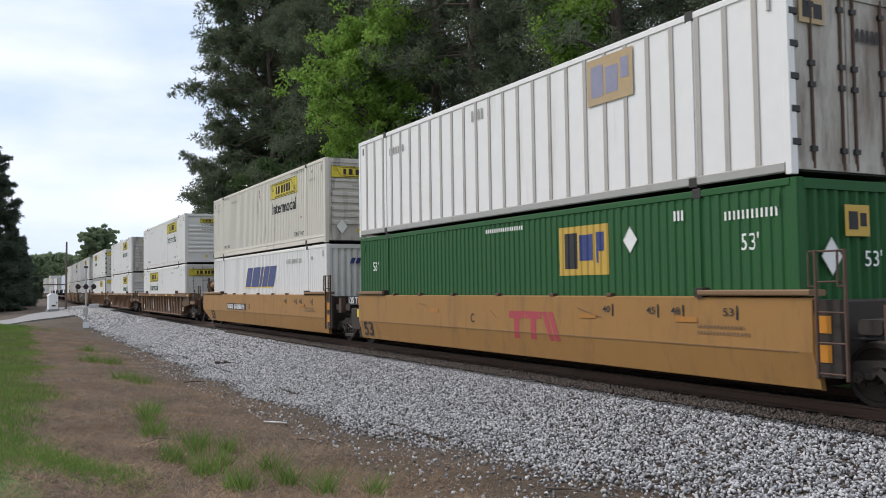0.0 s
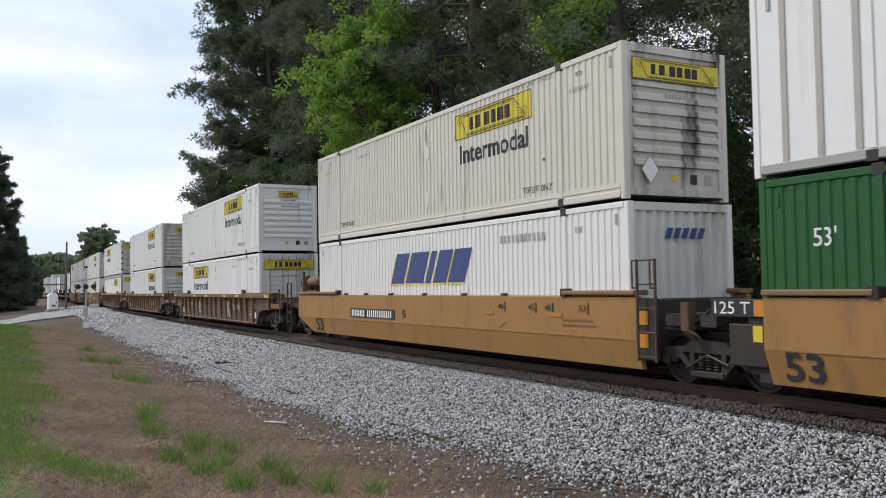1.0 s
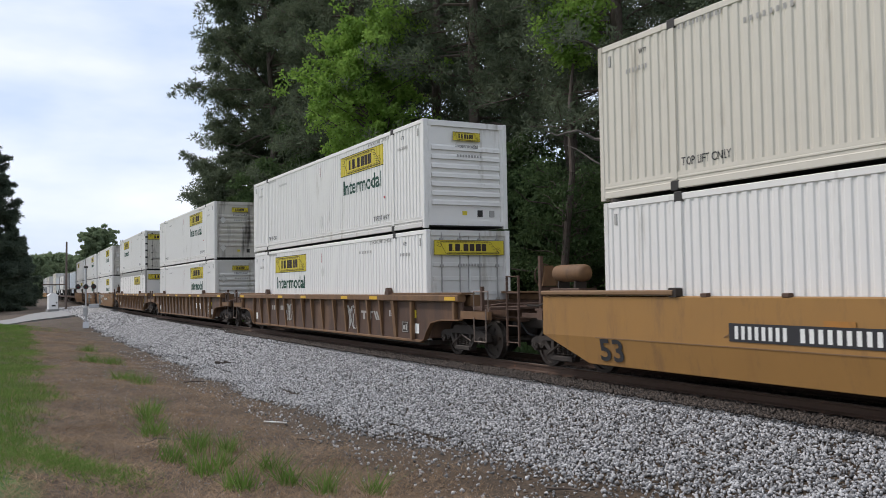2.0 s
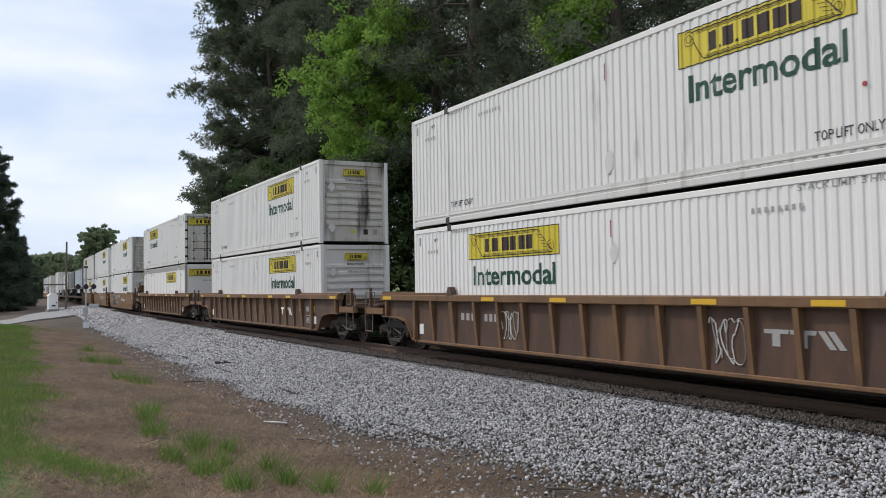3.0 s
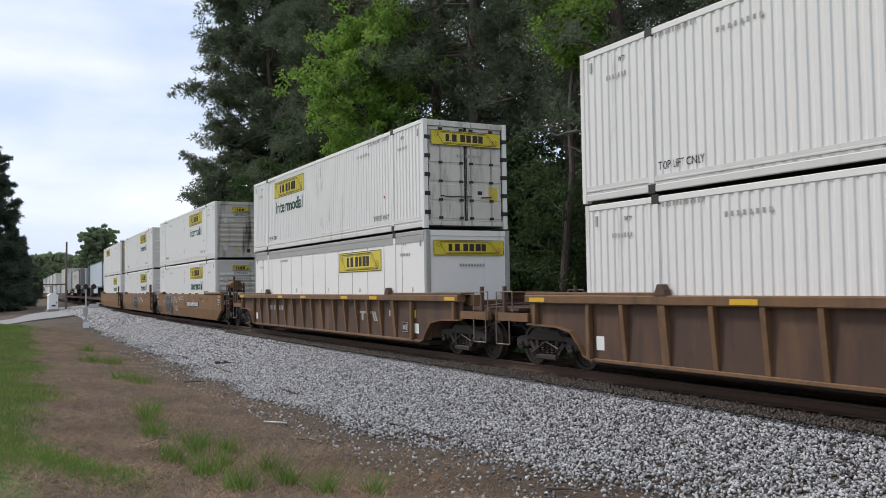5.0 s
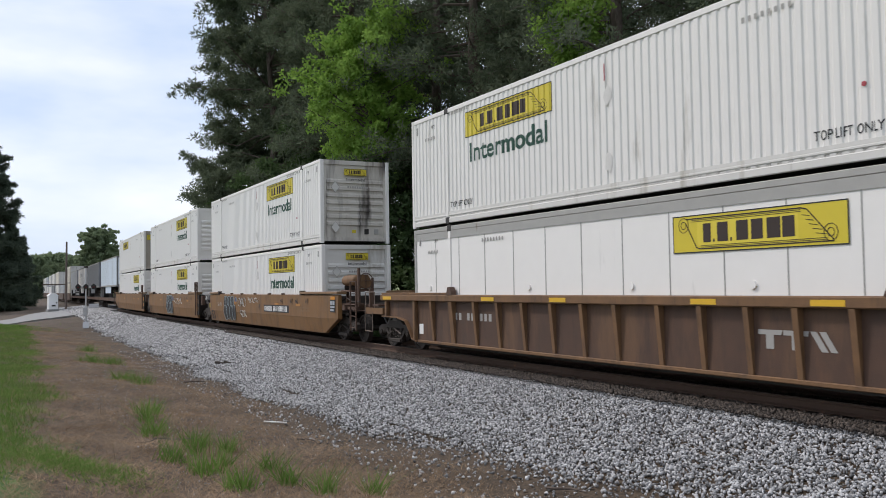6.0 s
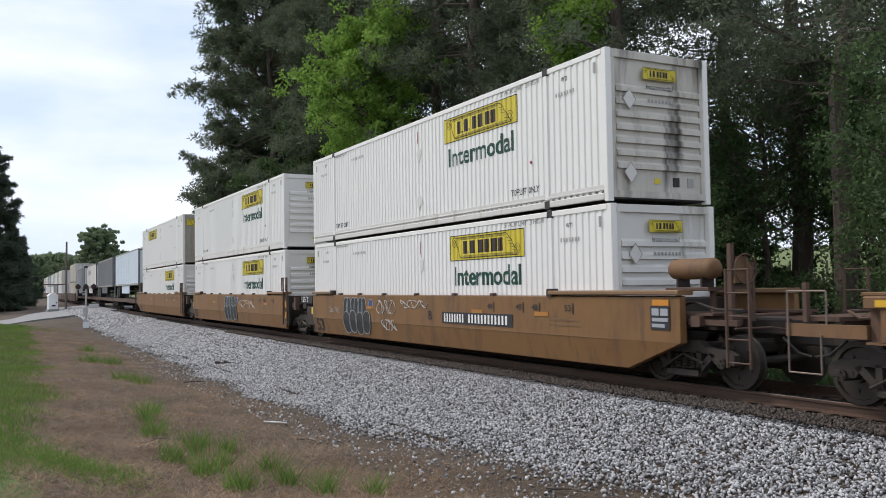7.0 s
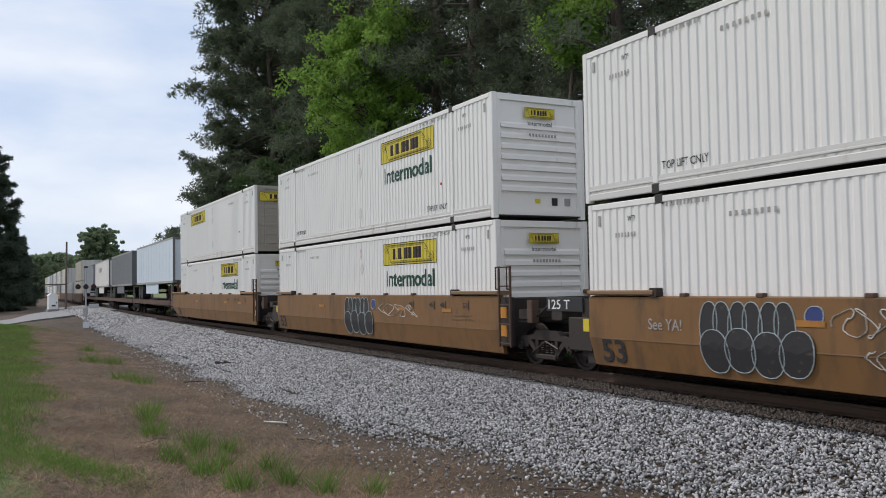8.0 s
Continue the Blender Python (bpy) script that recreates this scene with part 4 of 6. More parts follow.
def smooth_well(label, front, rear, plate=None, number=True, group="well cars", paint="ochre"):
    """An ochre well car with smooth bent sides. front and rear: 'joint' (shared truck) or 'coupler' (its own truck)."""
    car = thing("well_car", label, "well car", group)
    back = -LONG
    ends = [(0.28 if front == "joint" else 1.85), (back + 0.15 if rear == "joint" else back - 1.85)]
    low = [(0.34 if front == "joint" else 0.42), (back + 0.22 if rear == "joint" else back - 0.45)]
    for side in (-1, 1):
        s = Shape()
        prof = [(1.30, 1.52), (1.42, 1.50), (1.43, 0.745), (1.34, 0.235), (1.25, 0.215), (1.28, 0.745)]
        xs0 = [low[1] if z < 0.5 else ends[1] for y, z in prof]
        xs1 = [low[0] if z < 0.5 else ends[0] for y, z in prof]
        n = len(prof)
        s.add([(a, side * y, z) for a, (y, z) in zip(xs0, prof)] + [(a, side * y, z) for a, (y, z) in zip(xs1, prof)],
              [tuple(range(n))[::-1], tuple(range(n, 2 * n))] + [(i, (i + 1) % n, n + (i + 1) % n, n + i) for i in range(n)])
        wall = part("side_wall", s, paint, car)
        part("weld_seam", Shape().box(low[1] + 0.3, low[0] - 0.3, min(side * 1.425, side * 1.437), max(side * 1.425, side * 1.437), 0.737, 0.752), "ochre_dull", wall)
        for x0, x1 in ((-1.85, ends[0]), (ends[1], back + 1.95)):
            part("top_plate", Shape().box(x0, x1, min(side * 1.12, side * 1.47), max(side * 1.12, side * 1.47), 1.53, 1.62, 0.02), "ochre_dull", car)
            part("plate_bracket", Shape().box(x0 - 0.08 if x0 == -1.85 else x1 - 0.1, x0 + 0.1 if x0 == -1.85 else x1 + 0.08, min(side * 1.2, side * 1.45), max(side * 1.2, side * 1.45), 1.50, 1.66, 0.02), "soot", car)
    part("well_floor", Shape().box(back, 0, -1.25, 1.25, 0.22, 0.33), "soot", car)
    for x, kind in ((0, front), (back, rear)):
        d = 1 if x == 0 else -1
        reach = 1.67 if kind == "joint" else 3.1
        a, b = sorted((x + d * 0.05, x + d * reach))
        part("end_platform", Shape().box(a, b, -0.35, 0.35, 0.88, 1.15, 0.03), "soot", car)
        a, b = sorted((x + d * 0.02, x + d * 0.28))
        part("bulkhead", Shape().box(a, b, -1.27, 1.27, 0.34, 1.46, 0.03), "soot", car)
        a, b = sorted((x + d * 0.9, x + d * 1.25))
        part("bolster", Shape().box(a, b, -1.30, 1.30, 1.02, 1.22, 0.03), "soot", car)
        if kind == "coupler":
            for side in (-1, 1):
                a, b = sorted((x + d * 1.85, x + d * 2.9))
                part("step_beam", Shape().box(a, b, side * 1.2 - 0.05, side * 1.2 + 0.05, 1.05, 1.14), "grimy", car)
                ladder(car, x + d * 3.05 - 0.23, side * 1.38, 0.42, 1.95, 0.46, "grimy")
            a, b = sorted((x + d * 2.6, x + d * 3.7))
            part("coupler", Shape().box(a, b, -0.1, 0.1, 0.72, 0.95, 0.03), "soot", car)
            tank = part("air_tank", Shape().lathe([(0.0, -0.53), (0.12, -0.52), (0.17, -0.46), (0.178, -0.40), (0.178, 0.40), (0.17, 0.46), (0.12, 0.52), (0.0, 0.53)], 16), "rust", car, "rusty brake air reservoir", True, at=pose(x + d * 1.62, -0.85, 1.97, 0, 0, 90))
            part("tank_bracket", Shape().box(-0.14, 0.14, -0.30, -0.26, -0.32, -0.16).box(-0.14, 0.14, 0.26, 0.30, -0.32, -0.16), "soot", tank)
            part("tank_shelf", Shape().box(x + d * 1.62 - 0.5, x + d * 1.62 + 0.5, -1.05, -0.6, 1.60, 1.66, 0.01), "grimy", car)
            for e in (-0.4, 0.4):
                part("tank_stand", Shape().box(x + d * 1.62 + e - 0.035, x + d * 1.62 + e + 0.035, -0.88, -0.80, 1.15, 1.60), "grimy", car)
            # hand-brake stand: two posts, a gear housing and a wheel
            hx = x + d * 2.55
            stand = part("brake_stand", Shape().box(hx - 0.05, hx + 0.05, -1.02, -0.94, 1.1, 2.36, 0.012).box(hx - 0.04, hx + 0.04, -0.55, -0.48, 1.1, 2.05, 0.012).box(hx - 0.04, hx + 0.04, -0.94, -0.55, 1.62, 1.70), "grimy", car)
            part("brake_housing", Shape().prism([(-1.0, 1.72), (-0.62, 1.72), (-0.58, 1.95), (-0.72, 2.15), (-0.92, 2.15)], 0, hx - 0.09, hx + 0.09), "rust", stand)
            ring = [(hx + d * 0.14, -0.8 + 0.24 * math.cos(k * math.pi / 8), 1.95 + 0.24 * math.sin(k * math.pi / 8)) for k in range(17)]
            part("brake_wheel", Shape().pipe(ring, 0.014, 5).rod(ring[0], ring[8], 0.01, 5).rod(ring[4], ring[12], 0.01, 5).rod((hx, -0.8, 1.95), (hx + d * 0.16, -0.8, 1.95), 0.02, 6), "grimy", stand)
            part("air_pipe", Shape().pipe([(x + d * 1.3, -1.12, 1.28), (x + d * 1.9, -1.15, 1.42), (x + d * 2.4, -1.15, 1.30), (x + d * 2.9, -1.1, 1.30)], 0.022), "soot", car)
            for y0, y1 in ((-1.25, -0.75), (0.75, 1.25)):
                part("end_sheet", Shape().box(*sorted((x + d * 1.1, x + d * 2.4)), y0, y1, 1.20, 1.24), "grimy", car)
            part("uncoupling_lever", Shape().pipe([(x + d * 2.95, -1.35, 1.02), (x + d * 3.0, -0.6, 1.02), (x + d * 3.25, -0.2, 0.95)], 0.016), "grimy", car)
            part("brake_hose", Shape().pipe([(x + d * 3.0, -0.35, 0.85), (x + d * 3.3, -0.36, 0.62), (x + d * 3.55, -0.36, 0.58)], 0.022), "rubber", car)
            part("cross_beam", Shape().box(*sorted((x + d * 2.0, x + d * 2.2)), -1.34, 1.34, 1.02, 1.2, 0.02), "grimy", car)
        else:
            if d > 0:
                ladder(car, 0.42, -1.50, 0.40, 2.16, 0.46, "grimy")
                for gx in (0.42, 0.88):
                    part("grab_hoop", Shape().pipe([(gx, -1.50, 1.66), (gx - 0.09, -1.53, 1.66), (gx - 0.09, -1.53, 2.14), (gx, -1.50, 2.14)], 0.016), "grimy", car)
                part("end_panel", Shape().box(0.29, 0.72, -1.39, -1.28, 0.42, 1.48, 0.02), "soot", car)
                for z in (0.62, 1.02):
                    part("reflector", Shape().box(0.30, 0.56, -1.40, -1.391, z, z + 0.24), "amber", car, "orange reflective plate")
                part("bracket", Shape().box(1.32, 1.52, -1.38, -1.2, 0.95, 1.42, 0.02), "grimy", car)
                part("air_hose", Shape().pipe([(0.75, -1.2, 0.95), (1.2, -1.25, 0.98), (1.6, -1.25, 1.12), (1.95, -1.2, 1.36)], 0.025), "rubber", car)
            else:
                part("end_panel", Shape().box(back - 0.55, back + 0.16, -1.39, -1.28, 0.46, 1.10, 0.02), "soot", car)
                part("side_gusset", Shape().box(back - 0.04, back + 0.30, -1.325, -1.30, 0.24, 0.52), "soot", car)
                part("notice", Shape().box(back - 0.08, back + 0.10, -1.40, -1.391, 0.84, 1.08), "yellow", car, "small yellow notice")
    mark_y = -1.437
    def mark(words, x, z, h, w, mat="ink"):
        part("lettering", fitted_words(words, h, mat, x, w, True), mat, car, at=pose(x, mark_y, z))
    if number:
        part("lettering", fitted_words("53", 0.40, "ink", -15.65, 0.66, True), "ink", car, "black size numerals", at=pose(-15.65 if rear == "joint" else -16.2, -1.374, 0.33, 10.0))
        for x, w in ((-1.35, "53"), (-2.5, "48"), (-3.1, "45"), (-4.3, "40")):
            mark(w, x, 1.22, 0.12, 0.22)
            part("marking", Shape().box(x + 0.27, x + 0.30, mark_y, mark_y + 0.003, 1.16, 1.38), "ink", car)
    for x in (-11.3, -5.0, -2.4):
        part("reflector", Shape().box(x, x + 0.5, mark_y - 0.001, mark_y + 0.004, 1.10, 1.19), "faded_amber", car, "faded amber reflective strip")
    part("marking", bars_shape(-1.9, -0.8, 0.92, 0.97, 16).add(bars_shape(-1.9, -0.9, 1.02, 1.07, 14).v, bars_shape(-1.9, -0.9, 1.02, 1.07, 14).f), "ochre_dull", car, at=pose(0, mark_y, 0))
    rnd = random.Random(int(abs(plate or 3) * 31) + len(label))
    for i in range(4):
        x, z, w = rnd.uniform(-14.5, -0.8), rnd.uniform(0.86, 1.3), rnd.uniform(0.15, 0.55)
        part("scuff", Shape().box(-w / 2, w / 2, -0.002, 0.002, -0.007, 0.007), "ochre_dull", car, at=pose(x, mark_y + 0.001, z, 0, rnd.uniform(-50, 50)))
    for x in (-13.6, -12.0, -10.2, -8.1, -6.0, -4.2):
        part("container_guide", Shape().box(x, x + 0.12, -1.42, -1.31, 1.50, 1.57, 0.012), "grimy", car)
    if plate is not None:
        p = part("number_plate", Shape().box(plate, plate + 3.25, mark_y - 0.002, mark_y + 0.004, 0.83, 1.11), "ink", car, "black number panel with white bars")
        part("lettering", bars_shape(plate + 0.12, plate + 1.15, 0.87, 1.07, 8, 0.48).add(bars_shape(plate + 1.32, plate + 3.1, 0.87, 1.07, 12, 0.48).v, bars_shape(plate + 1.32, plate + 3.1, 0.87, 1.07, 12, 0.48).f), "white_ink", p, at=pose(0, mark_y - 0.006, 0))
        mark("B", plate - 0.75 if plate > -8 else plate + 3.75, 0.90, 0.22, 0.2)
    return car


def ribbed_well(label, plates=(), scrawls=(), group="well cars"):
    """A brown well car with ribbed sides and its own two trucks."""
    car = thing("well_car", label, "well car", group)
    back = -LONG
    for side in (-1, 1):
        o0, o1 = sorted((side * 1.27, side * 1.31))
        ring = [(-15.9, 0.29), (-0.25, 0.29), (0.02, 0.38), (0.16, 0.58), (0.42, 0.82), (0.9, 0.90), (1.92, 0.92), (1.92, 1.36), (-18.07, 1.36), (-18.07, 0.92), (-17.05, 0.90), (-16.57, 0.82), (-16.31, 0.58), (-16.17, 0.38)]
        s = Shape().prism(ring, 1, o0, o1)
        part("side_wall", s, "brown", car)
        o0, o1 = sorted((side * 1.22, side * 1.45))
        part("top_sill", Shape().box(-18.07, 1.92, o0, o1, 1.36, 1.53, 0.02), "rust", car)
        o0, o1 = sorted((side * 1.27, side * 1.36))
        part("bottom_sill", Shape().box(-15.9, -0.25, o0, o1, 0.27, 0.34, 0.012), "rust", car)
        for x in (-15.0, -13.95, -12.82, -11.79, -10.78, -9.72, -8.71, -7.72, -6.58, -5.60, -4.64, -3.74, -2.82, -1.90):
            heavy = x in (-13.95, -1.90)
            w = 0.09 if heavy else 0.05
            part("rib", Shape().add([(x + e * w, side * yy, z) for z, yy in ((0.34, 1.345), (1.36, 1.44)) for e, yy in ((-1, yy), (1, yy))] + [(x + e * w, side * 1.31, z) for z in (0.34, 1.36) for e in (-1, 1)],
                                    [(0, 1, 3, 2), (4, 6, 7, 5), (0, 2, 6, 4), (1, 5, 7, 3), (0, 4, 5, 1), (2, 3, 7, 6)]), "rust", car)
        for x in (-0.75, -16.0, 1.62, -17.8):
            part("end_rib", Shape().box(x - 0.06, x + 0.06, min(side * 1.31, side * 1.42), max(side * 1.31, side * 1.42), 0.93 if x > 0 or x < -17 else 0.32, 1.36, 0.015), "rust", car)
        arch = []
        for px, pz in ((-0.28, 0.31), (0.0, 0.38), (0.15, 0.58), (0.42, 0.83), (0.9, 0.91), (1.92, 0.93)):
            arch.append((px, pz))
        for flip in (False, True):
            pts = [((-LONG - p) if flip else p, q) for p, q in arch]
            s = Shape()
            for (p0, q0), (p1, q1) in zip(pts, pts[1:]):
                ya, yb = side * 1.30, side * 1.42
                s.add([(p0, ya, q0), (p1, ya, q1), (p1, yb, q1), (p0, yb, q0), (p0, ya, q0 - 0.03), (p1, ya, q1 - 0.03), (p1, yb, q1 - 0.03), (p0, yb, q0 - 0.03)], [(0, 1, 2, 3), (4, 7, 6, 5), (3, 2, 6, 7), (0, 4, 5, 1), (0, 3, 7, 4), (1, 5, 6, 2)])
            part("arch_flange", s, "rust", car)
        for x in (-2.2, back + 2.2):
            part("guide_lug", Shape().prism([(x - 0.14, 1.53), (x + 0.14, 1.53), (x + 0.12, 1.62), (x + 0.05, 1.72), (x - 0.05, 1.72), (x - 0.10, 1.62)], 1, min(side * 1.32, side * 1.46), max(side * 1.32, side * 1.46)), "grimy", car)
        for x0, x1 in ((-2.0, 2.0), (-18.15, back + 2.0)):
            n = 3
            for i in range(n):
                a = x0 + i * (x1 - x0) / n
                part("deck_plate", Shape().box(a, a + (x1 - x0) / n - 0.02, min(side * 1.0, side * 1.38), max(side * 1.0, side * 1.38), 1.53, 1.58, 0.01), "rust", car)
        for x in (1.25, -17.9, -12.4, -9.7, -5.75, -3.45):
            part("reflector", Shape().box(x, x + 0.55, min(side * 1.451, side * 1.456), max(side * 1.451, side * 1.456), 1.39, 1.48), "safety_yellow", car, "yellow reflective strip")
    part("well_floor", Shape().box(back, 0, -1.25, 1.25, 0.22, 0.33), "soot", car)
    for x, d in ((0, 1), (back, -1)):
        part("end_platform", Shape().box(*sorted((x + d * 0.05, x + d * 3.0)), -0.4, 0.4, 0.88, 1.18, 0.03), "brown", car)
        part("bulkhead", Shape().box(*sorted((x + d * 0.03, x + d * 0.2)), -1.27, 1.27, 0.40, 1.36, 0.03), "brown", car)
        part("walkway", Shape().box(*sorted((x + d * 2.4, x + d * 3.18)), -1.3, 1.3, 1.18, 1.24), "grimy", car)
        part("coupler", Shape().box(*sorted((x + d * 2.6, x + d * 3.7)), -0.1, 0.1, 0.72, 0.95, 0.03), "soot", car)
        part("uncoupling_lever", Shape().pipe([(x + d * 3.0, -1.35, 1.0), (x + d * 3.05, -0.6, 1.0), (x + d * 3.25, -0.2, 0.95)], 0.016), "grimy", car)
        part("brake_hose", Shape().pipe([(x + d * 3.0, -0.35, 0.85), (x + d * 3.3, -0.36, 0.62), (x + d * 3.55, -0.36, 0.58)], 0.022), "rubber", car)
        part("brake_cylinder", Shape().rod((x + d * 0.5, -0.8, 1.2), (x + d * 1.3, -0.8, 1.2), 0.15, 12), "grimy", car)
        part("cross_pipe", Shape().pipe([(x + d * 1.5, -1.05, 1.30), (x + d * 2.2, -1.1, 1.22), (x + d * 2.7, -0.7, 1.30), (x + d * 3.0, 0.6, 1.30)], 0.024), "grimy", car)
        part("valve_box", Shape().box(*sorted((x + d * 1.55, x + d * 2.0)), -1.12, -0.82, 1.24, 1.52, 0.03), "rust", car)
        for y in (-0.55, 0.55):
            part("draft_rib", Shape().prism([(x + d * 0.25, 1.18), (x + d * 0.25, 1.34), (x + d * 2.2, 1.22), (x + d * 2.2, 1.18)], 1, y - 0.03, y + 0.03), "brown", car)
        for side in (-1, 1):
            part("corner_step", Shape().pipe([(x + d * 2.62, side * 1.4, 1.0), (x + d * 2.62, side * 1.4, 0.45), (x + d * 3.16, side * 1.4, 0.45), (x + d * 3.16, side * 1.4, 1.2)], 0.014), "steel_rust", car)
            part("grab_rail", Shape().pipe([(x + d * 2.55, side * 1.36, 1.14), (x + d * 2.55, side * 1.36, 1.60), (x + d * 3.20, side * 1.36, 1.60), (x + d * 3.20, side * 1.36, 0.98)], 0.014), "steel_rust", car)
            part("step_post", Shape().box(*sorted((x + d * 2.86, x + d * 2.94)), side * 1.33 - 0.04, side * 1.33 + 0.04, 1.16, 1.72, 0.01), "grimy", car)
            part("side_step_beam", Shape().box(*sorted((x + d * 1.93, x + d * 3.22)), side * 1.33 - 0.05, side * 1.33 + 0.05, 0.96, 1.14), "rust", car)
    for x in (1.6, back - 1.6):
        add_truck(car, x)
    face = -1.314
    for x, w in plates:
        part("marking", bars_shape(x, x + w, 0.92, 1.09, max(3, int(w / 0.19)), 0.4), "grey_ink", car, "faded white number bars", at=pose(0, face, 0))
    board = part("notice", Shape().box(-1.50, -1.10, face - 0.004, face, 0.50, 0.80), "soot", car, "small dark notice board with faded white lines")
    for a, b, c, d in ((-1.48, -1.12, 0.77, 0.785), (-1.48, -1.12, 0.515, 0.53), (-1.48, -1.465, 0.53, 0.77), (-1.135, -1.12, 0.53, 0.77), (-1.42, -1.30, 0.58, 0.70), (-1.26, -1.18, 0.56, 0.72)):
        part("notice_line", Shape().box(a, b, face - 0.007, face - 0.004, c, d), "grey_ink", board)
    part("notice", Shape().box(-0.75, -0.45, face - 0.004, face, 0.50, 0.76), "white_ink", car, "small white notice")
    part("notice", Shape().box(-15.85, -15.62, face - 0.004, face, 0.50, 0.76), "white_ink", car, "small white notice")
    part("notice", Shape().box(-0.85, -0.6, face - 0.004, face, 0.9, 1.12), "yellow", car, "small yellow notice")
    for x, z, w, h, seed in scrawls:
        rnd = random.Random(seed)
        s = Shape()
        bend = [rnd.uniform(-0.6, 0.6) for _ in range(40)]
        pts = []
        for i in range(90):
            a = i * 0.25
            pts.append((x + w * (i / 90) + 0.14 * w * math.sin(a * 1.7 + seed), face - 0.010, z + h * (0.5 + 0.42 * math.sin(a + bend[i // 4]))))
        s.pipe(pts, 0.011, 3)
        part("spray_scrawl", s, "spray_white", car, "white sprayed scrawl")
    return car


def flank(z):
    """Outer face of the bent ochre side at a height."""
    return float(np.interp(z, [0.235, 0.745, 1.50], [-1.34, -1.43, -1.42]))


def spray_shape(car, cx, cz, rx, rz, lean, layer, fill="spray", edge="spray_edge"):
    """One swollen sprayed form, lying on the car's side, with a pale outline."""
    rings = []
    for q in (0.45, 0.8, 1.0):
        ring = []
        for k in range(20):
            a = 2 * math.pi * k / 20
            z = cz + rz * q * math.sin(a)
            ring.append((cx + rx * q * (abs(math.cos(a)) ** 0.8) * (1 if math.cos(a) > 0 else -1) + lean * rz * q * math.sin(a), flank(z) - 0.004 - 0.006 * layer, z))
        rings.append(ring)
    s = Shape()
    s.v = [(cx, flank(cz) - 0.004 - 0.006 * layer, cz)] + [p for r in rings for p in r]
    for k in range(20):
        m = (k + 1) % 20
        s.f += [(0, 1 + k, 1 + m)] + [(1 + 20 * r + k, 21 + 20 * r + k, 21 + 20 * r + m, 1 + 20 * r + m) for r in (0, 1)]
    o = part("spray_shape", s, fill, car, "dark sprayed form")
    part("spray_outline", Shape().pipe([(p[0], p[1] - 0.002, p[2]) for p in rings[2] + rings[2][:1]], 0.008, 4), edge, o, "pale sprayed outline")


def spray_blocks(car, x, w, seed=0):
    for i in range(6):
        spray_shape(car, x + w * (0.10 + 0.135 * i), 1.08, 0.085 * w, 0.36, 0.05 * (-1) ** i, i % 2)
    for i in range(4):
        spray_shape(car, x + w * (0.16 + 0.235 * i), 0.66 + 0.04 * (i % 2), 0.135 * w, 0.34, -0.1 + 0.08 * i, 3 + i % 2)
    spray_shape(car, x + w * 1.0, 1.25, 0.07 * w, 0.14, 0.1, 0, "blue_ink")


def scrawl(car, x, z, w, h, seed, y=None):
    """A thin sprayed line that loops along a side."""
    rnd = random.Random(seed)
    bend = [rnd.uniform(-0.6, 0.6) for _ in range(40)]
    pts = []
    for i in range(96):
        a = i * 0.27
        zz = z + h * (0.5 + 0.42 * math.sin(a + bend[i // 4]))
        pts.append((x + w * (i / 96) + 0.10 * w * math.sin(a * 1.7 + seed), (flank(zz) if y is None else y) - 0.010, zz))
    part("spray_scrawl", Shape().pipe(pts, 0.009, 3), "spray_white", car, "white sprayed scrawl")


# ---- the train ----
MOVING = []


def ride(ob, lead, lift=0.0):
    """Notes that a thing rides on the train; lead: the place of its front at the start."""
    MOVING.append((ob, lead - 0.07 if lift > 3 else lead, lift))
    return ob


LEAD = {"first": -8.5, "second": -27.6, "third": -51.06, "fourth": -74.46, "fifth": -97.37, "sixth": -120.67, "seventh": -140.18, "eighth": -159.68}
LOW, TOP = 0.345, 3.29


def word_shapes(parent, x0, z0, w, h, count, lean, mat, y, seed=0):
    """A brand word as plain leaning blocks."""
    k = Shape()
    for a, b in ((0, 0.19), (0.225, 0.47), (0.505, 0.575), (0.61, 0.78), (0.80, 1.0))[:count]:
        one = bars_shape(x0 + a * w, x0 + b * w, z0, z0 + h, 1, 0, lean)
        k.add(one.v, one.f)
    return part("lettering", k, mat, parent, "plain leaning brand blocks", at=pose(0, y, 0))


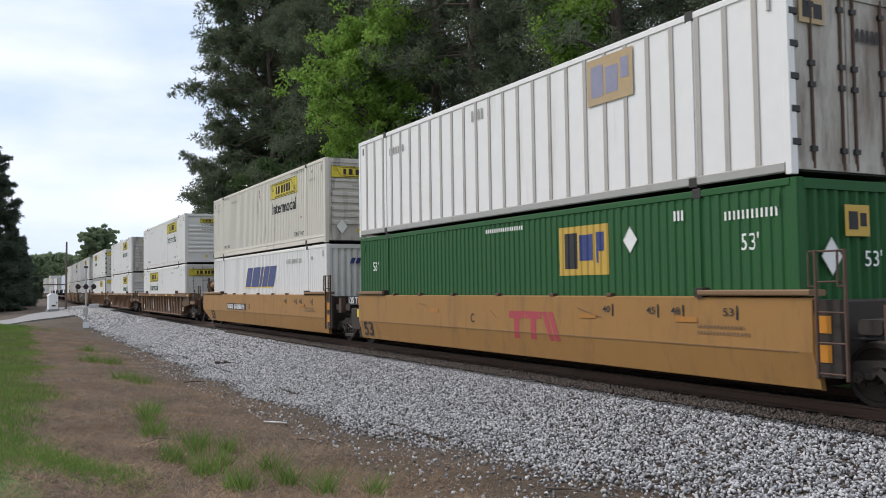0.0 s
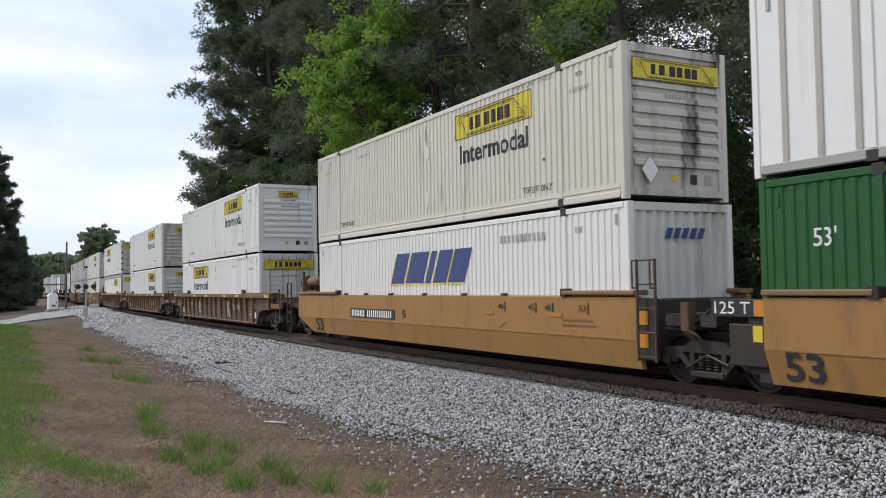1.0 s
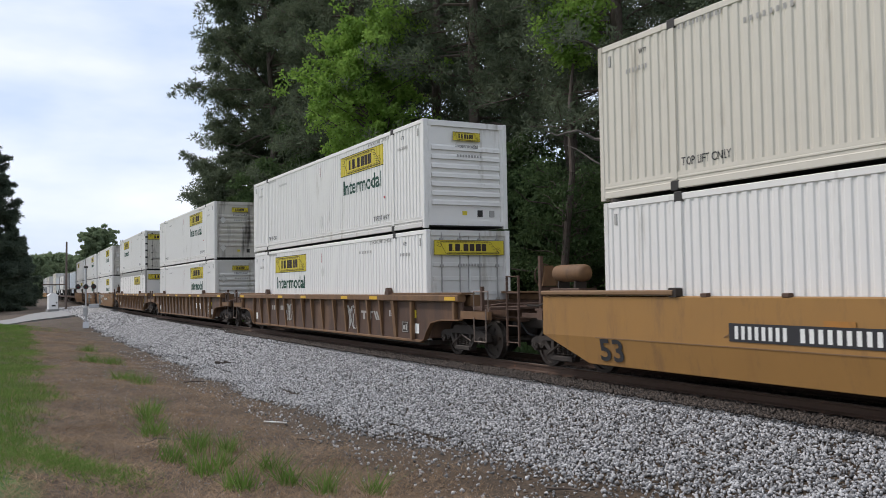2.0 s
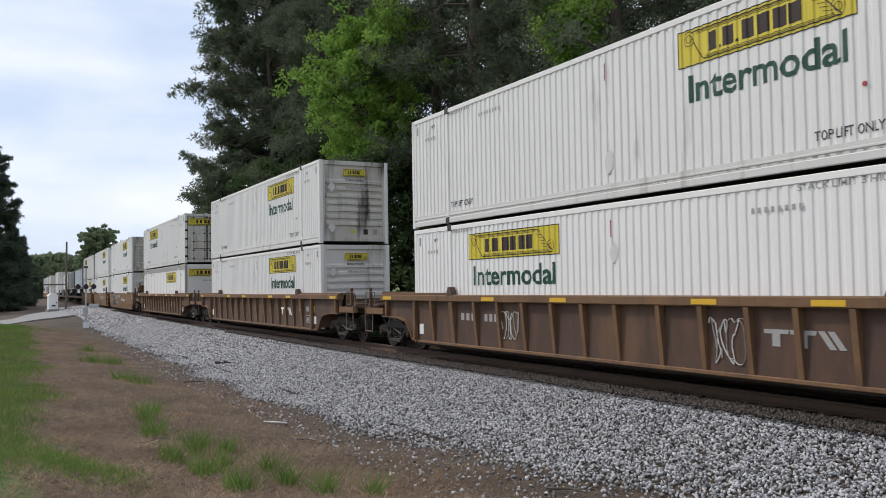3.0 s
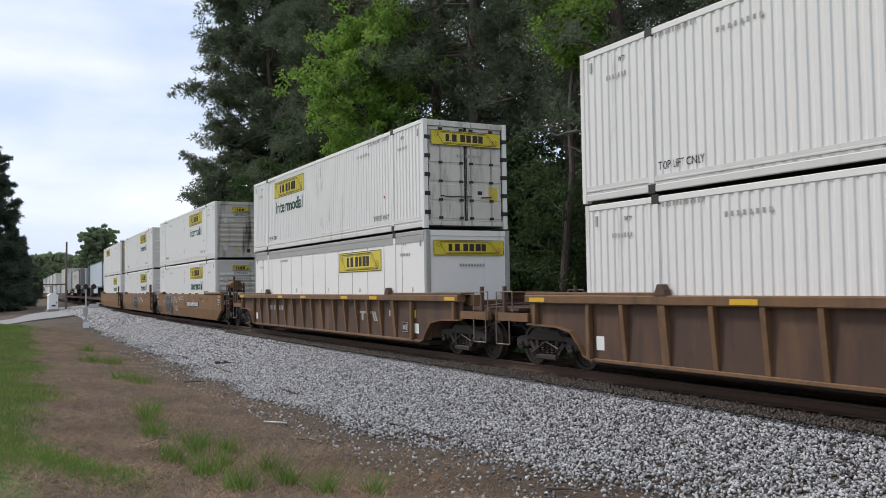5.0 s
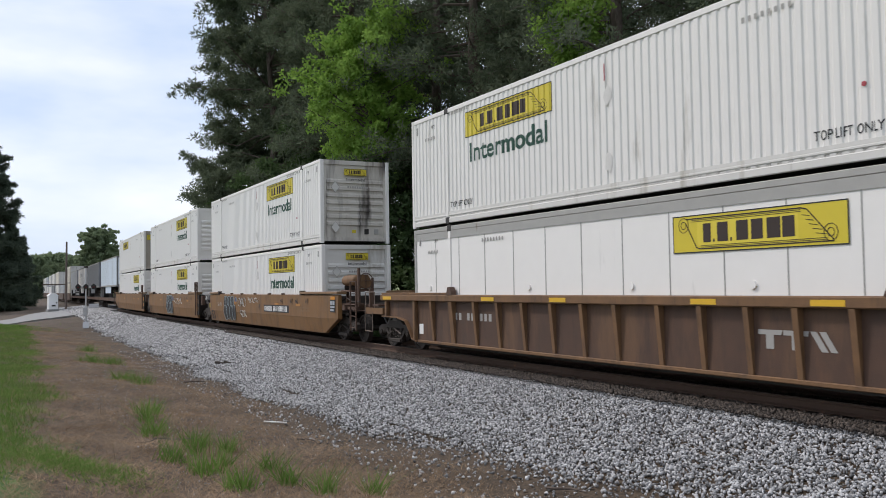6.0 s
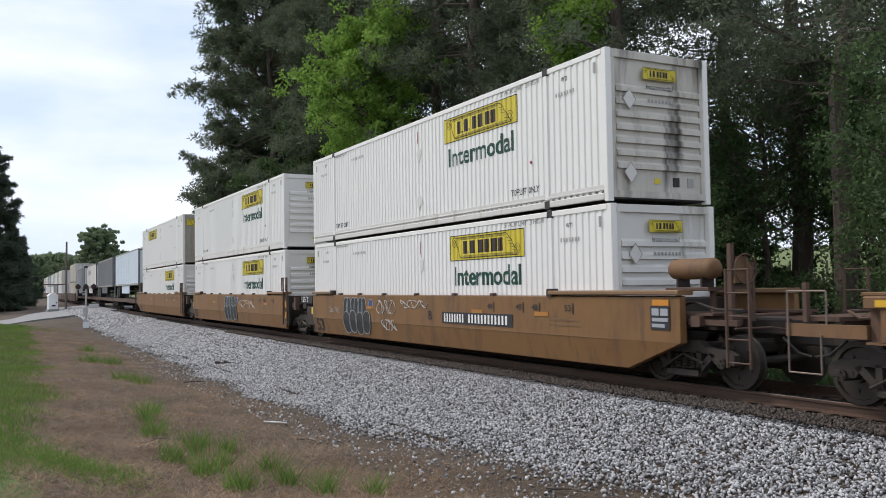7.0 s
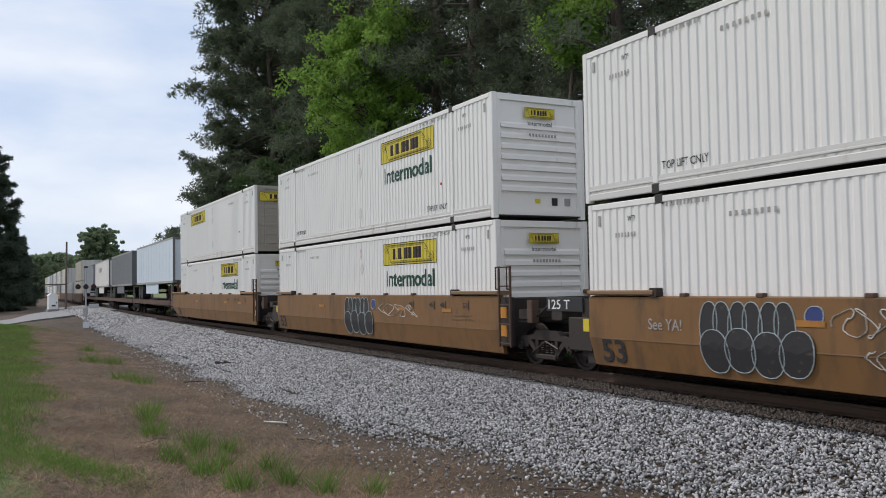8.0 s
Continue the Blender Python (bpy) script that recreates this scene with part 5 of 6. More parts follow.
def first_unit():
    car = ride(smooth_well("ochre well car with red brand blocks and smooth bent sides", "joint", "joint"), LEAD["first"])
    add_truck(car, 1.675)
    brand_blocks(car, -7.52, 0.61, 1.19, 0.63, "red_ink", flank, "faded red brand block")
    part("lettering", fitted_words("C", 0.2, "ink", -9.2, 0.18, True), "ink", car, at=pose(-9.2, -1.438, 0.9))
    low = ride(container("dark green corrugated container with a yellow brand square", "green", end="corrugated"), LEAD["first"], LOW)
    sq = part("sign_panel", skin(-5.82, -4.28, 1.57, 2.53, False), "tan_yellow", low, "yellow square brand sign", at=pose(0, SIDE + 0.006, 0))
    for x, w, z0, z1, mat in ((-5.65, 0.42, 1.7, 2.4, "ink"), (-5.15, 0.42, 1.85, 2.35, "blue_ink"), (-4.65, 0.26, 2.02, 2.38, "blue_ink"), (-4.65, 0.09, 1.8, 2.02, "blue_ink")):
        k = skin(x, x + w, z0, z1, False)
        part("brand_block", k, mat, sq, at=pose(0, -0.004, 0))
    diamond(low, -3.65, 2.18, 0.24)
    for x in (-1.09, -15.2):
        part("lettering", fitted_words("53'", 0.26, "white_ink", x, 0.36, False), "white_ink", low, "white size mark", at=pose(x, SIDE + 0.006, 1.88))
    part("marking", bars_shape(-1.40, -0.32, 2.36, 2.50, 12, 0.55), "white_ink", low, at=pose(0, SIDE + 0.006, 0))
    part("marking", bars_shape(-8.68, -7.1, 2.59, 2.68, 17, 0.45), "white_ink", low, at=pose(0, SIDE + 0.006, 0))
    part("marking", bars_shape(-2.53, -2.26, 2.43, 2.60, 3, 0.45), "white_ink", low, at=pose(0, SIDE + 0.006, 0))
    e = part("sign_panel", Shape().box(0.0, 0.012, -0.30, 0.25, 2.05, 2.52), "tan_yellow", low, "yellow square brand sign")
    part("brand_block", Shape().box(0.012, 0.018, -0.22, -0.02, 2.15, 2.42).box(0.012, 0.018, 0.04, 0.18, 2.2, 2.4), "ink", e)
    diamond(low, -0.62, 1.75, 0.28, end=True)
    end_words(low, "53'", 0.24, "white_ink", 0.1, 0.4, 1.6, 0.012)
    up = ride(container("white post-sided container with grimy grey posts and rust-stained doors", "chalky", "posts", "doors_hinged", "rusty_end"), LEAD["first"], TOP)
    sq = part("sign_panel", Shape().box(-4.7, -3.38, SIDE - 0.006, SIDE - 0.002, 1.84, 2.72), "faded_tan", up, "faded yellow square brand sign")
    part("brand_block", Shape().box(-4.58, -4.22, SIDE - 0.010, SIDE - 0.006, 1.98, 2.58).box(-4.15, -3.8, SIDE - 0.010, SIDE - 0.006, 2.0, 2.5).box(-3.72, -3.5, SIDE - 0.010, SIDE - 0.006, 2.2, 2.58), "faded_blue", sq)
    e = part("sign_panel", Shape().box(-0.012, 0.0, -1.05, -0.5, 2.25, 2.66), "faded_tan", up, "faded yellow square brand sign")
    part("brand_block", Shape().box(0.0, 0.006, -0.98, -0.78, 2.33, 2.58).box(0.0, 0.006, -0.74, -0.56, 2.33, 2.55), "ink", e)
    part("marking", bars_shape(-9.2, -8.6, 2.35, 2.6, 4, 0.4), "grey_ink", up, at=pose(0, SIDE + 0.006, 0))
    part("marking", bars_shape(-13.9, -12.9, 2.2, 2.4, 7, 0.4), "grey_ink", up, at=pose(0, SIDE + 0.006, 0))
    part("marking", bars_shape(0.2, 0.9, 2.1, 2.3, 6, 0.4), "ink", up, at=pose(0.0, 0, 0, 0, 0, 90))


def second_unit():
    car = ride(smooth_well("ochre well car with a black number panel", "joint", "coupler", -13.0), LEAD["second"])
    add_truck(car, 1.675)
    add_truck(car, -LONG - 1.6)
    t = part("capacity_plate", Shape().box(1.95, 3.15, -1.30, -1.24, 1.2, 1.48, 0.01), "ink", car, "black capacity plate")
    part("lettering", fitted_words("125 T", 0.19, "white_ink", 2.02, 0.72, True), "white_ink", t, at=pose(2.02, -1.304, 1.25))
    part("reflector", Shape().box(2.82, 3.12, -1.308, -1.30, 1.22, 1.46), "amber", t, "orange reflective plate")
    low = ride(container("white corrugated container with dark blue leaning brand blocks", "white", end="corrugated", end_paint="grey_white"), LEAD["second"], LOW)
    word_shapes(low, -10.35, 1.44, 4.2, 0.82, 5, 0.42, "gold_ink", SIDE + 0.006)
    word_shapes(low, -10.27, 1.49, 4.2, 0.82, 5, 0.42, "blue_ink", SIDE + 0.002)
    part("marking", bars_shape(-4.4, -2.6, 2.33, 2.5, 11, 0.4), "grey_ink", low, at=pose(0, SIDE + 0.006, 0))
    part("marking", bars_shape(-1.6, -1.35, 2.4, 2.52, 3, 0.4), "grey_ink", low, at=pose(0, SIDE + 0.006, 0))
    part("lettering", bars_shape(-0.45, 0.55, 2.22, 2.42, 5, 0.3, 0.08), "blue_ink", low, "plain leaning brand blocks", at=pose(0.0, 0, 0, 0, 0, 90))
    up = ride(container("aged cream corrugated container with a yellow sign and rust-streaked end", "cream", end="slats", end_paint="sooty"), LEAD["second"], TOP)
    side_marks(up, word="ink", shift=-0.05)
    end_marks(up, True)
    diamond(up, -0.7, 0.55, 0.26, end=True)


def third_unit():
    car = ride(ribbed_well("rusty brown ribbed well car with white sprayed scrawls", ((-13.6, 0.75), (-12.5, 0.85), (-2.35, 0.45)), ((-11.70, 0.50, 0.6, 0.72, 3), (-5.45, 0.40, 0.72, 0.85, 8))), LEAD["third"])
    brand_blocks(car, -4.40, 0.79, 1.04, 0.47, "grey_ink", -1.314, "faded white brand block")
    low = ride(container("bright white corrugated container with a yellow sign", "bright", end="doors", end_paint="grey_white"), LEAD["third"], LOW)
    side_marks(low, reverse=True)
    end_marks(low, True)
    up = ride(container("white corrugated container with a yellow sign and rust stain", "white", end="slats"), LEAD["third"], TOP)
    side_marks(up, shift=0.29)
    end_marks(up)


def fourth_unit():
    car = ride(ribbed_well("rusty brown ribbed well car with a faded white brand mark", ((-2.3, 0.5), (-1.5, 0.3)), ()), LEAD["fourth"])
    brand_blocks(car, -4.50, 0.75, 1.03, 0.46, "white_ink", -1.314, "white brand block")
    for lift, tone, words in ((LOW, "white", "weathered white corrugated container with a yellow sign, lower in its stack"), (TOP, "white", "white corrugated container with a yellow sign and slatted end")):
        c = ride(container(words, tone, end="slats", end_paint="grey_white" if lift == LOW else "sooty"), LEAD["fourth"], lift)
        side_marks(c, shift=0.17 if lift == LOW else 0.10)
        end_marks(c)
        diamond(c, -0.85, 1.95, 0.2, "grey_white", end=True)
        diamond(c, -0.85, 0.55, 0.2, "grey_white", end=True)


def fifth_unit():
    car = ride(ribbed_well("rusty brown ribbed well car with yellow sill strips", ((-14.1, 0.6), (-13.3, 1.2), (-2.35, 0.5)), ()), LEAD["fifth"])
    brand_blocks(car, -4.50, 0.75, 1.03, 0.46, "grey_ink", -1.314, "faded brand block")
    low = ride(container("smooth white panelled container with a grey top rail", "bright", "panels", "plain", "bright"), LEAD["fifth"], LOW)
    side_marks(low, True, lettered=False)
    end_marks(low, True)
    up = ride(container("white corrugated container with stained white framed doors", "white", end="doors_framed", end_paint="stained_white"), LEAD["fifth"], TOP)
    side_marks(up, reverse=True, wide=3.6)
    end_marks(up, True)


def sixth_unit():
    car = ride(smooth_well("ochre well car with sprayed shapes and a black number panel", "coupler", "joint", -6.48, paint="ochre_aged"), LEAD["sixth"])
    add_truck(car, 1.6)
    spray_blocks(car, -13.18, 2.2)
    part("lettering", fitted_words("See YA!", 0.19, "grey_ink", -14.35, 0.8, True), "grey_ink", car, "white sprayed words", at=pose(-14.35, -1.44, 0.95))
    scrawl(car, -10.6, 0.95, 1.3, 0.45, 4)
    scrawl(car, -10.2, 0.5, 1.0, 0.35, 6)
    scrawl(car, -8.9, 1.15, 1.6, 0.25, 7)
    part("reflector", Shape().box(1.2, 1.6, -1.442, -1.437, 1.36, 1.46), "amber", car, "orange reflective plate")
    part("notice", Shape().box(1.15, 1.62, -1.442, -1.437, 0.95, 1.35), "ink", car, "small black and white notice")
    for a, b, z0, z1 in ((1.19, 1.36, 1.19, 1.31), (1.40, 1.58, 1.19, 1.31), (1.19, 1.58, 1.09, 1.15), (1.19, 1.50, 0.99, 1.05)):
        part("notice_line", Shape().box(a, b, -1.446, -1.442, z0, z1), "silver", car)
    for lift, words in ((LOW, "white corrugated container with a yellow sign, lower in its stack"), (TOP, "white corrugated container with a yellow sign and sooty slatted end")):
        c = ride(container(words, "bright", end="slats", end_paint="grey_white" if lift == LOW else "sooty"), LEAD["sixth"], lift)
        side_marks(c, shift=-0.02 if lift == LOW else -0.15)
        end_marks(c)
        diamond(c, -0.75, 1.95, 0.2, "grey_white", end=True)
        diamond(c, -0.75, 0.55, 0.2, "grey_white", end=True)


def seventh_unit():
    car = ride(smooth_well("ochre well car with dark sprayed shapes on its side", "joint", "joint", paint="ochre_aged"), LEAD["seventh"])
    add_truck(car, 1.675)
    t = part("capacity_plate", Shape().box(1.95, 3.15, -1.30, -1.24, 1.2, 1.48, 0.01), "ink", car, "black capacity plate")
    part("lettering", fitted_words("125 T", 0.19, "white_ink", 2.02, 0.72, True), "white_ink", t, at=pose(2.02, -1.304, 1.25))
    spray_blocks(car, -9.0, 2.3)
    scrawl(car, -6.4, 0.9, 2.6, 0.4, 12)
    for lift, words in ((LOW, "white corrugated container with a yellow sign, lower in its stack"), (TOP, "white corrugated container with a yellow sign and slatted end")):
        c = ride(container(words, "bright", end="slats", end_paint="bright"), LEAD["seventh"], lift)
        side_marks(c)
        end_marks(c)


def eighth_unit():
    car = ride(smooth_well("ochre well car at the end of its set", "joint", "coupler", paint="ochre_aged"), LEAD["eighth"])
    add_truck(car, 1.675)
    add_truck(car, -LONG - 1.6)
    low = ride(container("white corrugated container with a yellow sign, lower in its stack", "bright", end="slats"), LEAD["eighth"], LOW)
    side_marks(low)
    end_marks(low)
    up = ride(container("white corrugated container with grimy doors", "bright", end="doors", end_paint="dirty"), LEAD["eighth"], TOP)
    side_marks(up, reverse=True, lettered=False)
    end_marks(up, True)


for build in (first_unit, second_unit, third_unit, fourth_unit, fifth_unit, sixth_unit, seventh_unit, eighth_unit):
    build()


# ---- trailers on flat cars, and the far end of the train ----
def flat_car(lead):
    car = thing("flat_car", "dark steel flat car under a road trailer", "flat car", "flat cars")
    part("deck", Shape().box(-17.6, 1.2, -1.35, 1.35, 0.92, 1.08, 0.02), "soot", car)
    part("centre_sill", Shape().prism([(-15.5, 0.6), (-0.9, 0.6), (0.9, 0.92), (-17.3, 0.92)], 1, -0.35, 0.35), "soot", car)
    for side in (-1, 1):
        part("side_sill", Shape().box(-17.6, 1.2, side * 1.36 - 0.04, side * 1.36 + 0.04, 0.80, 1.10), "brown", car)
    for x, d in ((1.2, 1), (-17.6, -1)):
        part("coupler", Shape().box(*sorted((x, x + d * 0.5)), -0.1, 0.1, 0.72, 0.95), "soot", car)
    for x in (0.2, -16.6):
        add_truck(car, x, False)
    return ride(car, lead)


def trailer(label, paint, lead, logo=False):
    c = thing("road_trailer", label, "trailer", "road trailers")
    s = Shape().box(-16.15, 0, -1.29, 1.29, 1.15, 3.95, 0.05)
    body = part("body", s, paint, c)
    for y in (-1.305, 1.28):
        part("bottom_rail", Shape().box(-16.15, 0, y, y + 0.025, 1.12, 1.26), "rail_grey", c)
        part("top_rail", Shape().box(-16.15, 0, y, y + 0.025, 3.84, 3.96), "rail_grey", c)
    part("end_frame", Shape().box(0.0, 0.04, -1.29, 1.29, 1.15, 1.3).box(0.0, 0.04, -1.29, 1.29, 3.8, 3.95).box(0.0, 0.04, -1.29, -1.15, 1.3, 3.8).box(0.0, 0.04, 1.15, 1.29, 1.3, 3.8), "slate", c)
    for x in range(1, 13):
        part("side_joint", Shape().box(-x * 1.24, -x * 1.24 + 0.02, -1.296, -1.29, 1.3, 3.8), "rail_grey", body)
    for x in (-13.4, -14.65):
        axle = part("axle", Shape().rod((x, -1.1, 0.5), (x, 1.1, 0.5), 0.07), "soot", c)
        for y in (-1.02, 1.02):
            part("tyre", Shape().rod((x, y - 0.26, 0.5), (x, y + 0.26, 0.5), 0.5, 20), "rubber", axle)
    part("axle_frame", Shape().box(-15.2, -12.8, -0.5, 0.5, 0.75, 1.12), "soot", c)
    for y in (-0.75, 0.75):
        part("landing_leg", Shape().box(-3.3, -3.15, y - 0.07, y + 0.07, 0.05, 1.12), "rail_grey", c)
    part("hitch_stand", Shape().prism([(-1.6, 0.0), (-0.5, 0.0), (-0.9, 1.12), (-1.2, 1.12)], 1, -0.3, 0.3), "soot", c)
    part("side_skirt", Shape().box(-11.5, -6.0, -1.24, -1.20, 0.45, 1.12), paint, c)
    if logo:
        part("emblem", Shape().rod((-11.2, -1.296, 3.0), (-11.2, -1.302, 3.0), 0.42, 24), "silver", c, "round grey emblem")
        part("lettering", bars_shape(-10.4, -7.6, 2.75, 3.25, 7, 0.35), "grey_ink", c, at=pose(0, -1.298, 0))
    return ride(c, lead, 1.08)


lead = LEAD["eighth"] - LONG - 2.6
for words, paint, logo in (("pale blue-white road trailer riding on a flat car", "pale_blue", False), ("dark grey road trailer riding on a flat car", "slate", False), ("white road trailer with a grey emblem on a flat car", "white", True), ("grey alloy road trailer riding on a flat car", "silver", False)):
    flat_car(lead)
    trailer(words, paint, lead, logo)
    lead -= 19.2


def plain_stack(lead, low_paint, top_paint, body):
    car = thing("well_car", "dusty well car far down the train", "well car", "well cars")
    part("side_wall", Shape().box(-17.6, 1.4, -1.42, -1.30, 0.25, 1.5, 0.03), body, car)
    part("side_wall", Shape().box(-17.6, 1.4, 1.30, 1.42, 0.25, 1.5, 0.03), body, car)
    part("well_floor", Shape().box(-17.4, 1.2, -1.3, 1.3, 0.25, 0.34), "soot", car)
    for x in (1.7, -17.9):
        add_truck(car, x, False)
    for x, d in ((1.4, 1), (-17.6, -1)):
        part("end_platform", Shape().box(*sorted((x, x + d * 1.8)), -0.5, 0.5, 0.88, 1.15), "soot", car)
    ride(car, lead)
    names = {"cream": "aged cream", "grey_white": "weathered grey-white", "white": "white", "slate": "dark grey", "silver": "dull grey"}
    for lift, paint in ((LOW, low_paint), (TOP, top_paint)):
        if paint:
            ride(container(names[paint] + " container far down the train", paint, "panels", "doors", "grey_white", post=paint), lead, lift)


rnd = random.Random(11)
for i, (a, b, body) in enumerate((("cream", "cream", "brown"), ("silver", None, "brown"), ("grey_white", "cream", "brown"), ("slate", "grey_white", "ochre"), ("white", "grey_white", "ochre"), ("grey_white", "silver", "brown"), ("white", "white", "brown"), ("silver", "cream", "brown"))):
    plain_stack(lead, a, b, body)
    lead -= 22.6


# ---- level crossing ----
def build_crossing():
    rows = [(-72, -8, -80, -9, -1.10), (-76.5, -0.5, -86, -0.5, -0.92), (-78.7, 2.4, -92, 2.8, -0.75), (-81.9, 4.2, -104, 4.9, -0.61), (-83.6, 6.1, -111, 7.2, -0.47), (-85.5, 8.6, -116, 10.2, -0.27), (-90, 12.3, -117.5, 12.85, -0.02), (-94, 15.2, -121, 16.4, -0.03), (-103, 24, -130, 26, 0.05), (-118, 40, -146, 42, 2.4)]
    s = Shape()
    for x0, y0, x1, y1, z in rows:
        s.v += [(x0, y0, z), (x1, y1, z), (x1, y1, z - 0.25), (x0, y0, z - 0.25)]
    for i in range(len(rows) - 1):
        a, b = 4 * i, 4 * i + 4
        s.f += [(a, a + 1, b + 1, b), (a + 1, a + 2, b + 2, b + 1), (a + 2, a + 3, b + 3, b + 2), (a + 3, a, b, b + 3)]
    tagged(part("road", s, "concrete"), "pale concrete road over the level crossing", "road", kind="structure")


build_crossing()


def crossing_signal(x, y, z):
    c = thing("crossing_signal", "level crossing signal with round dark lamps on a mast", "crossing signal", at=pose(x, y, z, 0, 0, -8))
    part("mast", Shape().rod((0, 0, 0), (0, 0, 4.3), 0.06, 10), "steel", c)
    part("mast_base", Shape().prism([(-0.3, 0), (0.3, 0), (0.14, 0.45), (-0.14, 0.45)], 1, -0.2, 0.2), "steel", c)
    part("lamp_arm", Shape().rod((0, -0.6, 2.95), (0, 0.6, 2.95), 0.04, 8), "steel", c)
    for y in (-0.52, 0.0, 0.52):
        lamp = part("lamp", Shape().rod((0.05, y, 2.95), (0.12, y, 2.95), 0.18, 20).rod((-0.15, y, 2.95), (0.1, y, 2.95), 0.16, 12), "dark", c, "round dark backing disc")
        part("lens", Shape().rod((0.12, y, 2.95), (0.15, y, 2.95), 0.08, 16), "lens", lamp, "unlit red lens")
        part("hood", Shape().rod((0.12, y, 3.07), (0.32, y, 3.05), 0.10, 8), "dark", lamp)
    part("control_box", Shape().box(-0.15, 0.2, 0.2, 0.85, 1.42, 1.72, 0.03), "steel", c)
    part("counter_box", Shape().box(-0.15, 0.15, -0.2, 0.12, 0.95, 1.45, 0.03), "steel", c)
    part("bell", Shape().rod((0, 0, 4.3), (0, 0, 4.42), 0.14, 12), "dark", c)
    return c


crossing_signal(-67.0, 6.85, -0.86)


def signal_cabinet(x, y, z):
    c = thing("signal_cabinet", "white steel signal cabinet with a peaked roof", "cabinet", at=pose(x, y, z, 0, 0, 8))
    part("body", Shape().box(-0.5, 0.5, -0.5, 0.5, 0.1, 1.62, 0.03), "cabinet", c)
    part("roof", Shape().prism([(-0.56, 1.62), (0.56, 1.62), (0.22, 1.92), (-0.22, 1.92)], 0, -0.55, 0.55), "cabinet", c)
    part("plinth", Shape().box(-0.6, 0.6, -0.6, 0.6, -0.6, 0.1), "concrete", c)
    d = part("door", Shape().box(0.5, 0.53, -0.42, 0.42, 0.2, 1.52, 0.01), "cabinet", c)
    part("handle", Shape().box(0.53, 0.57, 0.26, 0.33, 0.75, 0.95), "dark", d)
    part("vent", Shape().box(0.53, 0.55, -0.2, 0.2, 0.42, 0.6), "dark", d)


signal_cabinet(-108, 7.52, -0.30)


def utility_pole(x, y, z, h):
    c = thing("utility_pole", "weathered bare timber utility pole by the crossing", "utility pole", at=pose(x, y, z))
    part("shaft", Shape().rod((0, 0, -0.5), (0.1, 0.05, h), 0.14, 12, 0.10), "pole", c)
    part("crossing_board", Shape().box(0.1, 0.16, -2.6, 0.0, 2.95, 3.1), "pole", c)


utility_pole(-112, 9.25, -0.4, 8.1)


# ---- trees ----
def leaf_cards(centres, radii, per, length, width, rng, droop=0.0, needles=False):
    """Many small leaves round clump centres, as loose quads."""
    n = len(centres) * per
    c = np.repeat(centres, per, 0)
    r = np.repeat(radii, per)[:, None]
    d = rng.normal(size=(n, 3))
    d /= np.linalg.norm(d, axis=1, keepdims=True)
    p = c + d * r * rng.random((n, 1)) ** 0.5 * np.array([1, 1, 0.62])
    a = d + rng.normal(size=(n, 3)) * 0.8
    a[:, 2] += 0.25 - droop
    a /= np.linalg.norm(a, axis=1, keepdims=True)
    b = np.cross(a, rng.normal(size=(n, 3)))
    b /= np.linalg.norm(b, axis=1, keepdims=True) + 1e-9
    l = length * (0.6 + 0.8 * rng.random((n, 1)))
    w = width * (0.6 + 0.8 * rng.random((n, 1)))
    if needles:
        v = np.stack([p - b * w * 0.7 - a * l * 0.4, p + b * w * 0.7 - a * l * 0.4, p + a * l * 0.7], 1)
        return v.reshape(-1, 3), np.arange(3 * n).reshape(-1, 3)
    v = np.stack([p - a * l * 0.5, p + b * w * 0.5, p + a * l * 0.5, p - b * w * 0.5], 1)
    return v.reshape(-1, 3), np.arange(4 * n).reshape(-1, 4)


def limb_shape(s, a, b, r0, r1, rng, bend=0.12, n=6, parts=4):
    a, b = Vector(a), Vector(b)
    pts = [a]
    for i in range(1, parts + 1):
        t = i / parts
        j = Vector(rng.normal(size=3)) * bend * (b - a).length * 0.25 * (0 if i == parts else 1)
        pts.append(a.lerp(b, t) + j)
    for i in range(parts):
        s.rod(pts[i], pts[i + 1], r0 + (r1 - r0) * i / parts, n, r0 + (r1 - r0) * (i + 1) / parts)
    return pts


def needle_tufts(centres, radii, per, length, width, rng):
    """Tufts of needles that stand out from their twig's end, as slim triangles."""
    n = len(centres) * per
    c = np.repeat(centres, per, 0)
    r = np.repeat(radii, per)[:, None]
    d = rng.normal(size=(n, 3))
    d[:, 2] += 0.35
    d /= np.linalg.norm(d, axis=1, keepdims=True)
    root = c + d * r * rng.random((n, 1)) ** 0.6 * np.array([1, 1, 0.72])
    a = d + rng.normal(size=(n, 3)) * 0.6
    a /= np.linalg.norm(a, axis=1, keepdims=True)
    b = np.cross(a, rng.normal(size=(n, 3)))
    b /= np.linalg.norm(b, axis=1, keepdims=True) + 1e-9
    l = length * (0.6 + 0.7 * rng.random((n, 1)))
    w = width * (0.6 + 0.8 * rng.random((n, 1)))
    v = np.stack([root - b * w * 0.5, root + b * w * 0.5, root + a * l], 1)
    return v.reshape(-1, 3), np.arange(3 * n).reshape(-1, 3)


